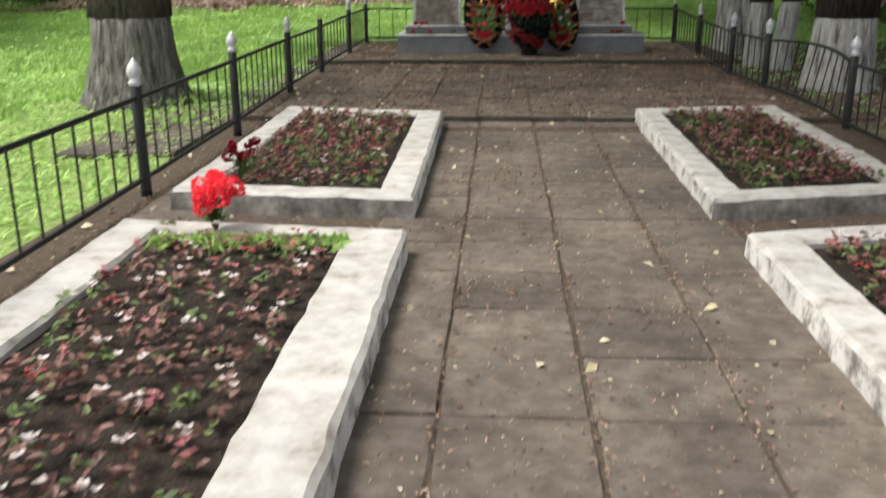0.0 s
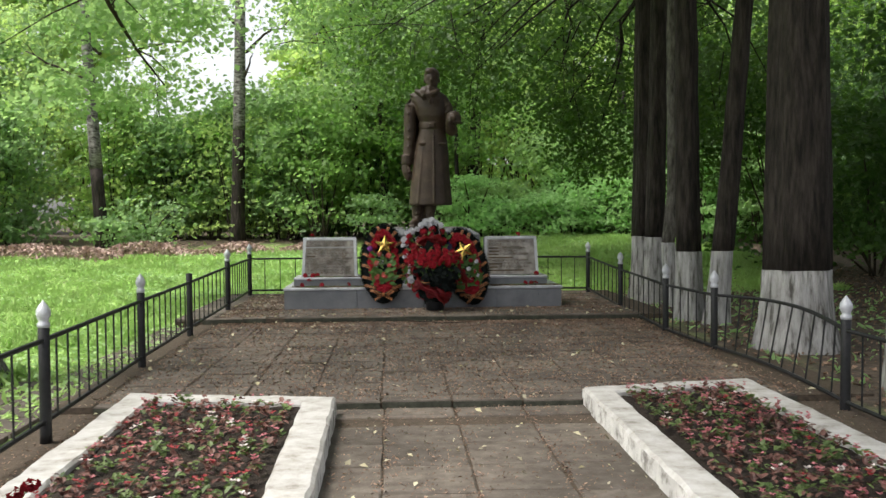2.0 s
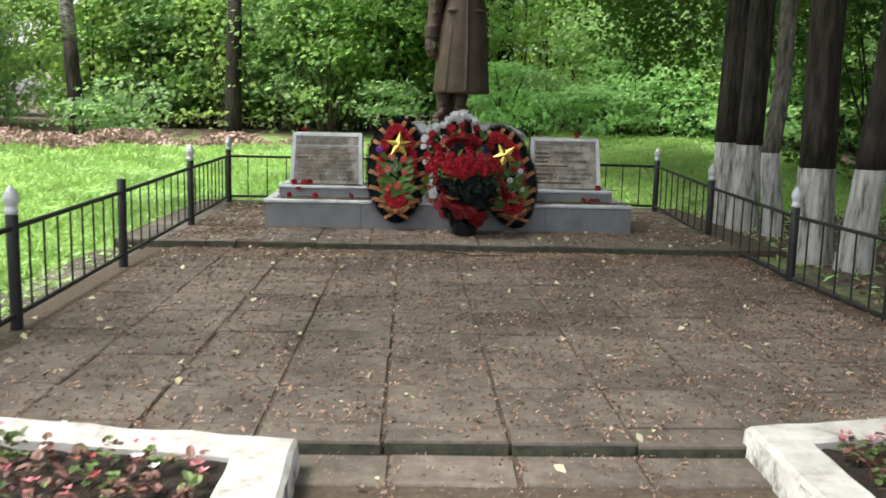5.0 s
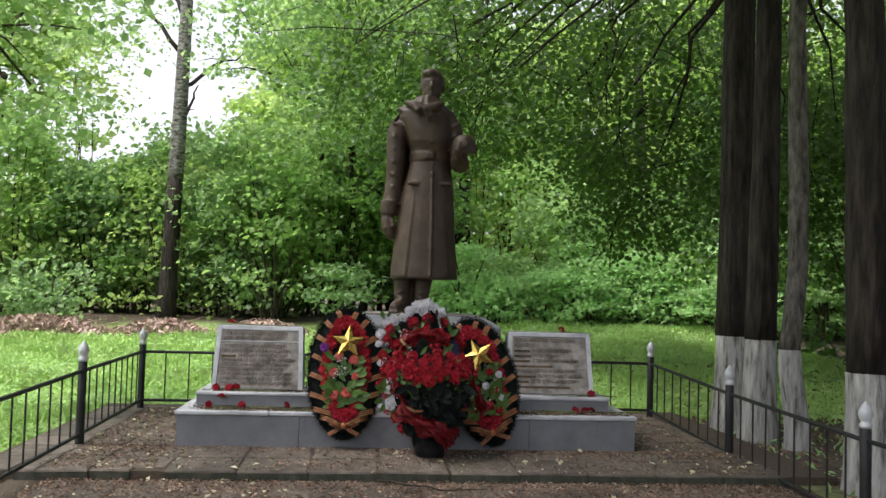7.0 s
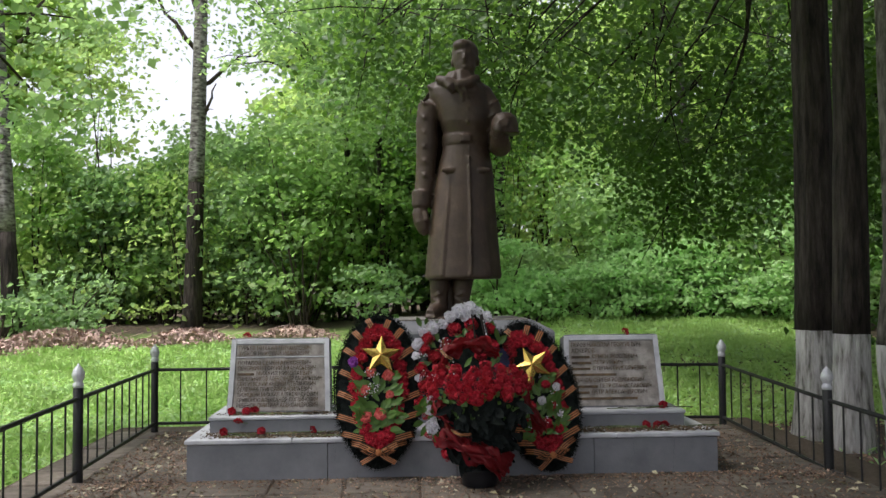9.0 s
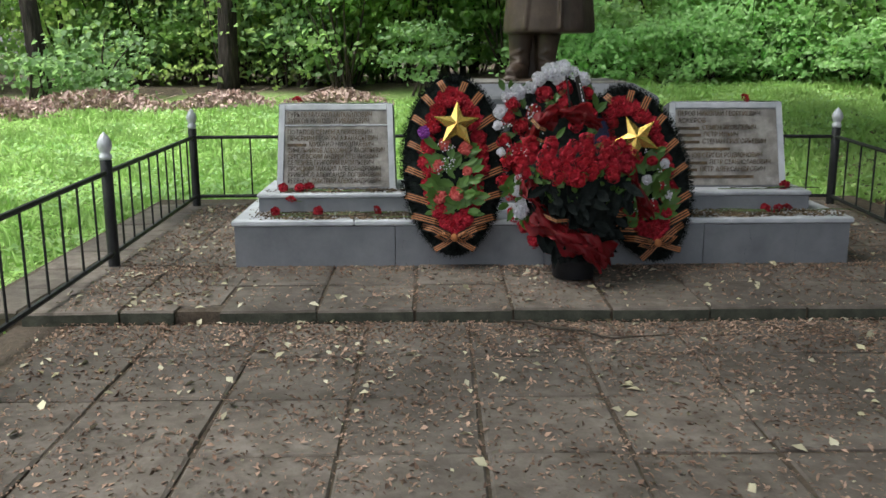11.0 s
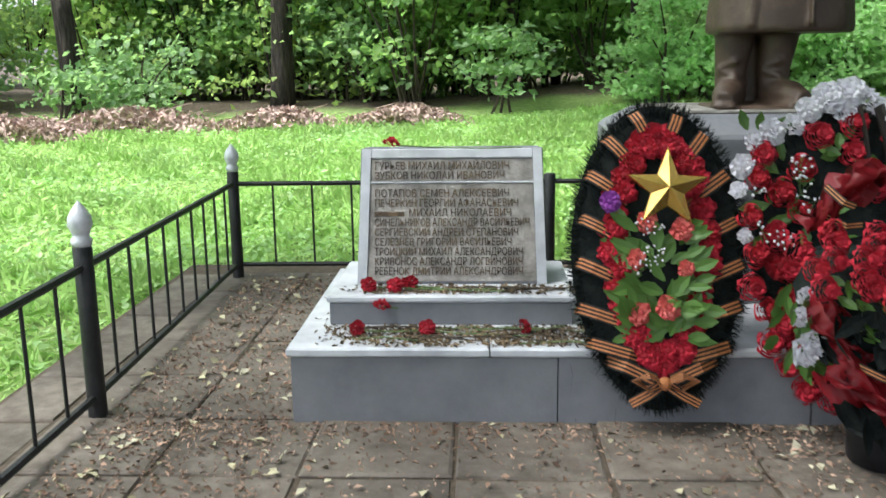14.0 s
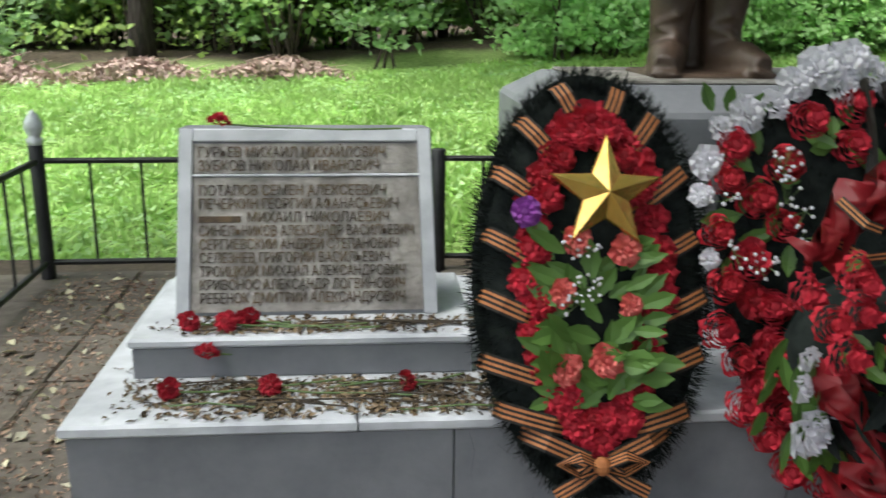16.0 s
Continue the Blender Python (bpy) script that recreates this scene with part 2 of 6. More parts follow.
    def ball(self, centre, r, m=None, sides=10, rows=6):
        rx, ry, rz = r if hasattr(r, "__len__") else (r, r, r)
        cx, cy, cz = centre
        out = []
        for i in range(rows + 1):
            a = math.pi * (i + 0.08) / (rows + 0.16) - math.pi / 2
            out.append([(cx + rx * math.cos(a) * math.cos(2 * math.pi * s / sides), cy + ry * math.cos(a) * math.sin(2 * math.pi * s / sides),
                         cz + rz * math.sin(a)) for s in range(sides)])
        return self.rings(out, m)

    def moved(self, matrix):
        self.v = [tuple(matrix @ Vector(p)) for p in self.v]
        return self

    def mesh(self, name, smooth=False):
        me = bpy.data.meshes.new(name)
        me.from_pydata(self.v, [], self.f)
        for m in self.mats:
            if m is not None:
                me.materials.append(m)
        me.polygons.foreach_set("material_index", self.mi)
        if smooth:
            me.polygons.foreach_set("use_smooth", [True] * len(self.f))
        me.update()
        return me


def part(name, shape, material, parent=None, label="", smooth=False, at=None):
    """Links a Shape or a mesh as ONE mesh object, under a thing or a part."""
    if isinstance(shape, Shape):
        if material is not None:
            shape.mats = [material]
            shape.mi = [0] * len(shape.f)
        shape = shape.mesh(name, smooth)
    ob = new(name, shape)
    if parent is not None:
        ob.parent = parent
    if at is not None:
        ob.matrix_basis = at
    if label:
        ob["label"] = label
    return ob


def empty(name, x, y, z, rz=0.0, rx=0.0, ry=0.0):
    ob = new(name)
    ob.empty_display_size = 0.2
    ob.matrix_basis = pose(x, y, z, rx, ry, rz)
    return ob


def quad_cloud(name, centres, normals, sizes, material, aspect=0.6, fold=0.15, rng=None):
    """One mesh of folded leaf shapes: four corners and a raised mid rib each."""
    n = len(centres)
    nrm = normals / np.linalg.norm(normals, axis=1, keepdims=True)
    rnd = rng.normal(size=(n, 3))
    a = np.cross(nrm, rnd)
    a /= np.linalg.norm(a, axis=1, keepdims=True) + 1e-9
    b = np.cross(nrm, a)
    s = sizes[:, None]
    v = np.empty((n, 4, 3), dtype=np.float32)
    v[:, 0] = centres - a * s * 0.5
    v[:, 1] = centres + b * s * 0.5 * aspect + nrm * s * fold
    v[:, 2] = centres + a * s * 0.5 - nrm * s * fold * 0.6
    v[:, 3] = centres - b * s * 0.5 * aspect + nrm * s * fold
    me = bpy.data.meshes.new(name)
    me.vertices.add(n * 4)
    me.vertices.foreach_set("co", v.ravel())
    k = np.arange(n, dtype=np.int32)[:, None] * 4
    tri = np.concatenate([k + [0, 1, 2], k + [0, 2, 3]], axis=1).astype(np.int32).ravel()
    me.loops.add(len(tri))
    me.loops.foreach_set("vertex_index", tri)
    me.polygons.add(n * 2)
    me.polygons.foreach_set("loop_start", np.arange(n * 2, dtype=np.int32) * 3)
    me.polygons.foreach_set("loop_total", np.full(n * 2, 3, dtype=np.int32))
    me.materials.append(material)
    me.update(calc_edges=True)
    return me


def spray_leaves(rng, clumps, per, radius, flat=0.35, size=(0.09, 0.16), droop=0.0):
    """Leaf centres, normals and sizes in flattened sprays round clump centres."""
    c = np.repeat(np.asarray(clumps, dtype=float), per, axis=0)
    n = len(c)
    d = rng.normal(size=(n, 3)) * radius * np.array([0.55, 0.55, 0.55 * flat])
    d[:, 2] -= droop * (d[:, 0] ** 2 + d[:, 1] ** 2)
    nrm = rng.normal(size=(n, 3)) * 0.6 + np.array([-0.1, -0.35, 0.7])
    return c + d, nrm, rng.uniform(size[0], size[1], n)


def land(x, y):
    """Height of the open ground."""
    rise = 0.45 + 0.4 * min(max((x + 2.0) / 5.0, 0.0), 1.0)
    back = min(max((y - 18.0) / 8.0, 0.0), 1.0) * rise + min(max((y - 26.0) / 3.0, 0.0), 1.0) * 0.3
    wave = 0.03 * math.sin(x * 0.9 + y * 0.4) + 0.025 * math.sin(y * 0.7 - x * 0.5)
    if -2.62 < x < 3.3 and y < 17.6:
        return -0.10
    return back + wave * 0.6 + (0.0 if x < 3 else 0.04) - 0.02

# ---- ground ----
def make_ground():
    xs = sorted(set([-900, -300, -120, -60, -40] + [round(-30 + 0.5 * i, 2) for i in range(121)] + [40, 60, 120, 300, 900] + [-2.62, -2.6, 3.28, 3.3]))
    ys = sorted(set([-900, -300, -100, -40, -20] + [round(-10 + 0.5 * i, 2) for i in range(111)] + [60, 100, 300, 900] + [17.58, 17.62]))
    s = Shape()
    w = len(xs)
    vs = [(x, y, land(x, y)) for y in ys for x in xs]
    fs = [(j * w + i, j * w + i + 1, (j + 1) * w + i + 1, (j + 1) * w + i) for j in range(len(ys) - 1) for i in range(w - 1)]
    s.add(vs, fs)
    m = bpy.data.materials.new("lawn_forest_floor_and_rear_shade")
    m.use_nodes = True
    n, l = m.node_tree.nodes, m.node_tree.links
    b = n["Principled BSDF"]
    b.inputs["Roughness"].default_value = 0.95
    g = n.new("ShaderNodeNewGeometry")
    sep = n.new("ShaderNodeSeparateXYZ")
    l.new(g.outputs["Position"], sep.inputs[0])
    t = n.new("ShaderNodeTexNoise")
    t.inputs["Scale"].default_value = 0.8
    t.inputs["Detail"].default_value = 6
    l.new(g.outputs["Position"], t.inputs["Vector"])
    add = n.new("ShaderNodeMath")
    add.operation = "MULTIPLY_ADD"
    add.inputs[1].default_value = 3.0
    l.new(t.outputs["Fac"], add.inputs[0])
    l.new(sep.outputs["X"], add.inputs[2])
    mr = n.new("ShaderNodeMapRange")
    mr.inputs["From Min"].default_value, mr.inputs["From Max"].default_value = 3.9, 5.2
    l.new(add.outputs[0], mr.inputs["Value"])
    # rear ground takes the dark floor colour to hold the shade under the shrubs
    deep = n.new("ShaderNodeMath")
    deep.operation = "MULTIPLY_ADD"
    deep.inputs[1].default_value = 2.0
    l.new(t.outputs["Fac"], deep.inputs[0])
    l.new(sep.outputs["Y"], deep.inputs[2])
    wood = n.new("ShaderNodeMapRange")
    wood.inputs["From Min"].default_value, wood.inputs["From Max"].default_value = 28.4, 29.3
    l.new(deep.outputs[0], wood.inputs["Value"])
    either = n.new("ShaderNodeMath")
    either.operation = "MAXIMUM"
    l.new(mr.outputs[0], either.inputs[0])
    l.new(wood.outputs[0], either.inputs[1])
    f1 = n.new("ShaderNodeTexNoise")
    f1.inputs["Scale"].default_value = 14
    f1.inputs["Detail"].default_value = 8
    l.new(g.outputs["Position"], f1.inputs["Vector"])
    r1 = n.new("ShaderNodeValToRGB")
    r1.color_ramp.elements[0].position, r1.color_ramp.elements[0].color = 0.3, (0.12, 0.19, 0.045, 1)
    r1.color_ramp.elements[1].position, r1.color_ramp.elements[1].color = 0.7, (0.26, 0.36, 0.11, 1)
    l.new(f1.outputs["Fac"], r1.inputs["Fac"])
    r2 = n.new("ShaderNodeValToRGB")
    r2.color_ramp.elements[0].position, r2.color_ramp.elements[0].color = 0.35, (0.045, 0.034, 0.024, 1)
    r2.color_ramp.elements[1].position, r2.color_ramp.elements[1].color = 0.7, (0.14, 0.10, 0.07, 1)
    l.new(f1.outputs["Fac"], r2.inputs["Fac"])
    mx = n.new("ShaderNodeMix")
    mx.data_type = "RGBA"
    l.new(either.outputs[0], mx.inputs["Factor"])
    l.new(r1.outputs[0], mx.inputs["A"])
    l.new(r2.outputs[0], mx.inputs["B"])
    l.new(mx.outputs["Result"], b.inputs["Base Color"])
    bp = n.new("ShaderNodeBump")
    bp.inputs["Strength"].default_value = 0.8
    bp.inputs["Distance"].default_value = 0.04
    l.new(f1.outputs["Fac"], bp.inputs["Height"])
    l.new(bp.outputs[0], b.inputs["Normal"])
    tagged(part("ground", s, m), "green lawn turning to bare brown forest floor, darkened at the rear for shrub shade", "ground", kind="structure")


make_ground()

# terrace beds under the paving: lower walk, middle terrace, upper terrace
T1, T2, T3 = 0.0, 0.05, 0.12
STEP1, STEP2 = 8.85, 13.93
for nm, lo, hi, lab in (("terrace_lower", (-2.62, -2.5, -0.25), (3.55, STEP1 + 0.03, T1 - 0.012), "packed earth under the lower paved walk"),
                        ("terrace_middle", (-2.66, STEP1 + 0.03, -0.25), (3.6, STEP2 + 0.03, T2 - 0.012), "packed earth under the middle paved terrace"),
                        ("terrace_upper", (-2.98, STEP2 + 0.03, -0.25), (3.6, 17.75, T3 - 0.012), "packed earth under the upper paved terrace")):
    tagged(part(nm, Shape().box(lo, hi), M_BED_SOIL), lab, "terrace", kind="structure")

# ---- flower beds ----
BEDS = (  # near inner, far inner, far outer, near outer, rim widths (inner, far, outer, near)
    ("left_front", (-0.47, 1.10), (-0.485, 4.53), (-2.07, 4.68), (-2.00, 1.10), (0.30, 0.17, 0.26, 0.2)),
    ("left_back", (-0.515, 5.20), (-0.56, 8.68), (-2.12, 8.95), (-2.05, 5.38), (0.23, 0.20, 0.22, 0.20)),
    ("right_front", (1.29, 1.10), (1.28, 4.55), (2.68, 4.90), (2.66, 1.30), (0.24, 0.2, 0.2, 0.2)),
    ("right_back", (1.262, 5.25), (1.315, 8.88), (2.70, 9.14), (2.66, 5.58), (0.21, 0.20, 0.20, 0.20)),
)
BED_TOP = 0.13


def inset_quad(q, widths):
    """The corners of a quad moved in by a width a side (sides in order of corners)."""
    q = [Vector((*p, 0)) for p in q]
    mid = sum(q, Vector()) / 4
    lines = []
    for i in range(4):
        a, b = q[i], q[(i + 1) % 4]
        d = (b - a).normalized()
        nrm = Vector((-d.y, d.x, 0))
        if (mid - a).dot(nrm) < 0:
            nrm = -nrm
        lines.append((a + nrm * widths[i], d))
    out = []
    for i in range(4):
        (p, d), (p2, d2) = lines[i - 1], lines[i]
        k = ((p2 - p).x * d2.y - (p2 - p).y * d2.x) / (d.x * d2.y - d.y * d2.x)
        out.append(p + d * k)
    return [(v.x, v.y) for v in out]


def rim_side(a, b, bi, ai, z0, z1, seed):
    """One lime-washed kerb of a bed: a long block with an uneven, rounded top edge."""
    rr = random.Random(seed)
    s = Shape()
    n = max(6, int((Vector(a) - Vector(b)).length / 0.14))
    rings = []
    for i in range(n + 1):
        k = i / n
        o = Vector((*a, 0)).lerp(Vector((*b, 0)), k)
        q = Vector((*ai, 0)).lerp(Vector((*bi, 0)), k)
        w = (q - o)
        u = w.normalized()
        dz = rr.uniform(-0.004, 0.004)
        e = rr.uniform(-0.006, 0.006)
        c = 0.014 + rr.uniform(0, 0.01)
        rings.append([o + u * (e - 0.012) + Vector((0, 0, z0)), o + u * (e - 0.004) + Vector((0, 0, z1 - c + dz)), o + u * (e + c) + Vector((0, 0, z1 + dz)),
                      q - u * (c + e) + Vector((0, 0, z1 + dz)), q - u * e + Vector((0, 0, z1 - c)), q - u * e + Vector((0, 0, z0))])
    s.rings(rings, M_WHITE)
    lower = s.mat(M_WHITE_OLD)
    for i, f in enumerate(s.f[:-2]):
        if i % 6 in (0, 5):
            s.mi[i] = lower
    return s


M_BRONZE_LEAF = leaf_mat("bronze_begonia_leaf", (0.05, 0.022, 0.018), (0.25, 0.13, 0.105), (0.2, 0.07, 0.055), 0.2, 0.45)
M_GREEN_LEAF = leaf_mat("green_begonia_leaf", (0.05, 0.085, 0.028), (0.17, 0.23, 0.085), (0.2, 0.3, 0.08), 0.25, 0.45)
M_PINK = leaf_mat("pink_begonia_petal", (0.34, 0.085, 0.11), (0.58, 0.24, 0.26), (0.5, 0.18, 0.2), 0.25, 0.5)
M_REDPETAL = leaf_mat("red_begonia_petal", (0.24, 0.022, 0.03), (0.42, 0.075, 0.08), (0.45, 0.06, 0.06), 0.25, 0.5)
M_WHITEPETAL = leaf_mat("white_begonia_petal", (0.55, 0.48, 0.46), (0.75, 0.68, 0.66), (0.7, 0.6, 0.58), 0.25, 0.5)


def leaf_patch(shape, rr, c, r, tilt, mat, turn=None):
    """A rounded five-cornered leaf, folded along its middle."""
    w = turn if turn is not None else rr.uniform(0, 6.283)
    m = Matrix.Translation(c) @ Matrix.Rotation(w, 4, "Z") @ Matrix.Rotation(tilt, 4, "Y")
    pts = [(-r * 0.8, 0, 0), (-r * 0.3, -r * 0.62, r * 0.16), (r * 0.5, -r * 0.5, r * 0.14), (r, 0, -r * 0.1), (r * 0.5, r * 0.5, r * 0.14), (-r * 0.3, r * 0.62, r * 0.16)]
    shape.add([tuple(m @ Vector(p)) for p in pts], [(0, 1, 2, 3), (0, 3, 4, 5)], mat)


def bed_plants(name, q, label, seed, spacing, mix):
    rr = random.Random(seed)
    s = Shape()
    a, b, c, d = [Vector((*p, 0)) for p in q]
    rows = int((b - a).length / spacing)
    cols = int((d - a).length / spacing)
    z = BED_TOP - 0.035
    for i in range(rows):
        for j in range(cols):
            u, v = (i + 0.5 + rr.uniform(-0.33, 0.33)) / rows, (j + 0.5 + rr.uniform(-0.33, 0.33)) / cols
            p = a.lerp(b, u).lerp(d.lerp(c, u), v)
            green = rr.random() < mix["green"]
            tall = rr.uniform(0.045, 0.10)
            for k in range(rr.randint(8, 12)):
                w = rr.uniform(0, 6.283)
                e = rr.uniform(0.006, 0.044 if spacing < 0.11 else 0.06)
                pos = (p.x + e * math.cos(w), p.y + e * math.sin(w), z + tall * rr.uniform(0.35, 1.0))
                leaf_patch(s, rr, pos, rr.uniform(0.014, 0.030), rr.uniform(-0.9, 0.5), M_GREEN_LEAF if rr.random() < (0.85 if green else 0.12) else M_BRONZE_LEAF)
            if rr.random() < mix["flower"]:
                col = rr.choices([M_PINK, M_REDPETAL, M_WHITEPETAL], mix["colours"])[0]
                for k in range(rr.randint(2, 4)):
                    w = rr.uniform(0, 6.283)
                    o = Vector((p.x + rr.uniform(-0.03, 0.03), p.y + rr.uniform(-0.03, 0.03), z + tall + rr.uniform(0.0, 0.03)))
                    for h in range(3):
                        leaf_patch(s, rr, tuple(o + Vector((0.008 * math.cos(w + 2.1 * h), 0.008 * math.sin(w + 2.1 * h), 0))), rr.uniform(0.009, 0.015), -0.5, col, w + 2.1 * h)
    ob = part(name, s, None)
    return tagged(ob, label, "flowers", kind="stuff")


MIXES = {
    "left_front": dict(green=0.16, flower=0.45, colours=(0.35, 0.05, 0.6)),
    "left_back": dict(green=0.36, flower=0.45, colours=(0.5, 0.3, 0.2)),
    "right_front": dict(green=0.3, flower=0.4, colours=(0.6, 0.2, 0.2)),
    "right_back": dict(green=0.42, flower=0.5, colours=(0.8, 0.12, 0.08)),
}
for bi, (nm, na, fa, fo, no, widths) in enumerate(BEDS):
    outer = [na, fa, fo, no]
    inner = inset_quad(outer, widths)
    bed = empty("flower_bed", sum(p[0] for p in outer) / 4, sum(p[1] for p in outer) / 4, -0.02)
    base_at = bed.matrix_basis.inverted()
    for k in range(4):
        sd = rim_side(outer[k], outer[(k + 1) % 4], inner[(k + 1) % 4], inner[k], -0.02, BED_TOP, bi * 10 + k)
        if k == 3:  # end faces are bare concrete where the whitewash has gone
            bare = sd.mat(M_BARE)
            for i, f in enumerate(sd.f[:-2]):
                if i % 6 == 0:
                    sd.mi[i] = bare
        sd.moved(base_at)
        part("kerb", sd, None, bed)
    soil = Shape()
    nn = 14
    A, B, C, D = [Vector((*p, 0)) for p in inset_quad(outer, [w - 0.01 for w in widths])]
    vs = []
    rs = random.Random(bi)
    for i in range(nn + 1):
        for j in range(nn + 1):
            p = A.lerp(B, i / nn).lerp(D.lerp(C, i / nn), j / nn)
            vs.append((p.x, p.y, BED_TOP - 0.045 + rs.uniform(-0.012, 0.012)))
    soil.add(vs, [(i * (nn + 1) + j, i * (nn + 1) + j + 1, (i + 1) * (nn + 1) + j + 1, (i + 1) * (nn + 1) + j) for i in range(nn) for j in range(nn)])
    soil.moved(base_at)
    part("soil", soil, M_SOIL, bed, "dark crumbly soil")
    tagged(bed, "whitewashed concrete flower bed with chipped kerbs", "flower bed", "flower beds along the walk")
    bed_plants("begonia_planting", inset_quad(outer, [w + 0.03 for w in widths]),
               "bronze-leaved begonias with small pink and white flowers in dark soil", 40 + bi, 0.125 if nm == "left_front" else 0.105, MIXES[nm])

# ---- fence ----
def finial_profile():
    return [(0.034, 0.0), (0.040, 0.012), (0.040, 0.03), (0.030, 0.04), (0.034, 0.055), (0.047, 0.085), (0.044, 0.115), (0.028, 0.145), (0.012, 0.165), (0.002, 0.178)]


def fence_post(fence, x, y, z, height, tip=True):
    o = fence.matrix_basis.inverted()
    p = part("post", Shape().lathe((0, 0, 0), [(0.039, -0.06), (0.038, 0.0), (0.036, height * 0.5), (0.037, height - 0.004), (0.033, height)], 14), M_IRON, fence,
             "" if tip else "black post with its finial missing", smooth=True, at=o @ pose(x, y, z))
    if tip:
        part("finial", Shape().lathe((0, 0, height), finial_profile(), 14), M_SILVER, p, "silver-painted teardrop finial", smooth=True)


def fence_bay(fence, a, b, za, zb, bulge=0.0, hump=0.0, bars=None, top=0.61, low=0.08):
    """Rails and upright bars between two posts; bulge pushes the bay outwards."""
    o = fence.matrix_basis.inverted()
    A, B = o @ Vector((*a, za)), o @ Vector((*b, zb))
    side = Vector((B.y - A.y, A.x - B.x, 0)).normalized()

    def at(k, h, share=1.0, drop=0.0):
        e = math.sin(math.pi * k)
        return A + (B - A) * k + side * bulge * e * share + Vector((0, 0, h + hump * e * (1 - drop)))

    steps = 10 if (bulge or hump) else 1
    part("top_rail", Shape().tube([at(i / steps, top) for i in range(steps + 1)], 0.017, 6), M_IRON, fence)
    part("bottom_rail", Shape().tube([at(i / steps, low, 0.35, 0.6) for i in range(steps + 1)], 0.017, 6), M_IRON, fence)
    n = bars or max(3, round((B - A).length / 0.243))
    for i in range(1, n):
        part("bar", Shape().tube([at(i / n, low, 0.35, 0.6), at(i / n, top)], 0.0075, 6), M_IRON, fence)


LEFT_POSTS = [(-2.30, 0.95, 0.02, 1), (-2.32, 3.35, 0.02, 1), (-2.36, 5.75, 0.03, 1), (-2.385, 8.03, 0.05, 1), (-2.50, 10.68, 0.05, 1), (-2.54, 12.86, 0.06, 0), (-2.485, 15.0, 0.12, 1),
              (-2.55, 17.36, 0.12, 1)]
RIGHT_POSTS = [(3.12, 3.4, -0.03, 1), (3.20, 8.55, -0.03, 1), (3.18, 11.24, -0.01, 1), (3.13, 12.75, -0.02, 1), (3.14, 14.96, 0.03, 1), (3.16, 17.25, 0.11, 1)]
for posts, lab in ((LEFT_POSTS, "black iron fence with silver finials along the lawn"), (RIGHT_POSTS, "bent black iron fence with silver finials beside the limes")):
    fence = empty("iron_fence", posts[0][0], posts[0][1], posts[0][2])
    for i, (x, y, z, tip) in enumerate(posts):
        fence_post(fence, x, y, z, 0.69 if tip else 0.72, bool(tip))
    for i in range(len(posts) - 1):
        a, b = posts[i], posts[i + 1]
        bent = posts is RIGHT_POSTS and i == 1
        fence_bay(fence, a[:2], b[:2], a[2], b[2], 0.16 if bent else 0.0, 0.05 if bent else 0.0, bars=11 if bent else None)
    tagged(fence, lab, "fence", "fence round the memorial")
fence = empty("iron_fence", -2.55, 17.36, 0.12)
BACK = [(-2.55, 17.36, 0.12), (-0.52, 17.40, 0.12), (1.35, 17.33, 0.12), (3.16, 17.25, 0.11)]
for x, y, z in BACK[1:3]:
    fence_post(fence, x, y, z, 0.66, False)
for a, b in zip(BACK, BACK[1:]):
    fence_bay(fence, a[:2], b[:2], a[2], b[2], bars=8)
tagged(fence, "plain black iron fence behind the memorial plinth", "fence", "fence round the memorial")

# ---- monument plinth ----
def slab_block(name, lo, hi, material, parent, bevel=0.012, label=""):
    return part(name, Shape().box(lo, hi, bevel=bevel), material, parent, label)


plinth = empty("memorial_plinth", 0.3, 14.95, T3 - 0.01)
PX0, PX1 = -1.685, 2.275
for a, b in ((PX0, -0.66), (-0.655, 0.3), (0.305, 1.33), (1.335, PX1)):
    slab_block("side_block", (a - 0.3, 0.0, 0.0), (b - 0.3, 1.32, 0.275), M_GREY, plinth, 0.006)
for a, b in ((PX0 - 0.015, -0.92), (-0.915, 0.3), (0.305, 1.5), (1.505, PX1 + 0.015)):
    slab_block("cover_slab", (a - 0.3, -0.015, 0.275), (b - 0.3, 1.335, 0.312), M_GREY_TOP, plinth, 0.008, "grey painted cover slab, paler for the light on top")
for cpts in (((-0.62, 0.275), (-0.60, 0.2), (-0.61, 0.13), (-0.585, 0.05), (-0.59, 0.0)), ((-1.02, 0.275), (-0.995, 0.17), (-0.985, 0.09), (-0.965, 0.0)),
             ((-0.545, 0.23), (-0.46, 0.15), (-0.43, 0.1), (-0.44, 0.0)), ((1.62, 0.275), (1.64, 0.16), (1.60, 0.08), (1.63, 0.0)), ((1.95, 0.27), (1.93, 0.1), (1.94, 0.0))):
    part("crack", Shape().tube([(cx - 0.3, 0.0015, cz) for cx, cz in cpts], 0.0017, 5), M_BARK, plinth, "dark hairline crack")
tagged(plinth, "grey painted concrete memorial plinth with cracked joints", "plinth")

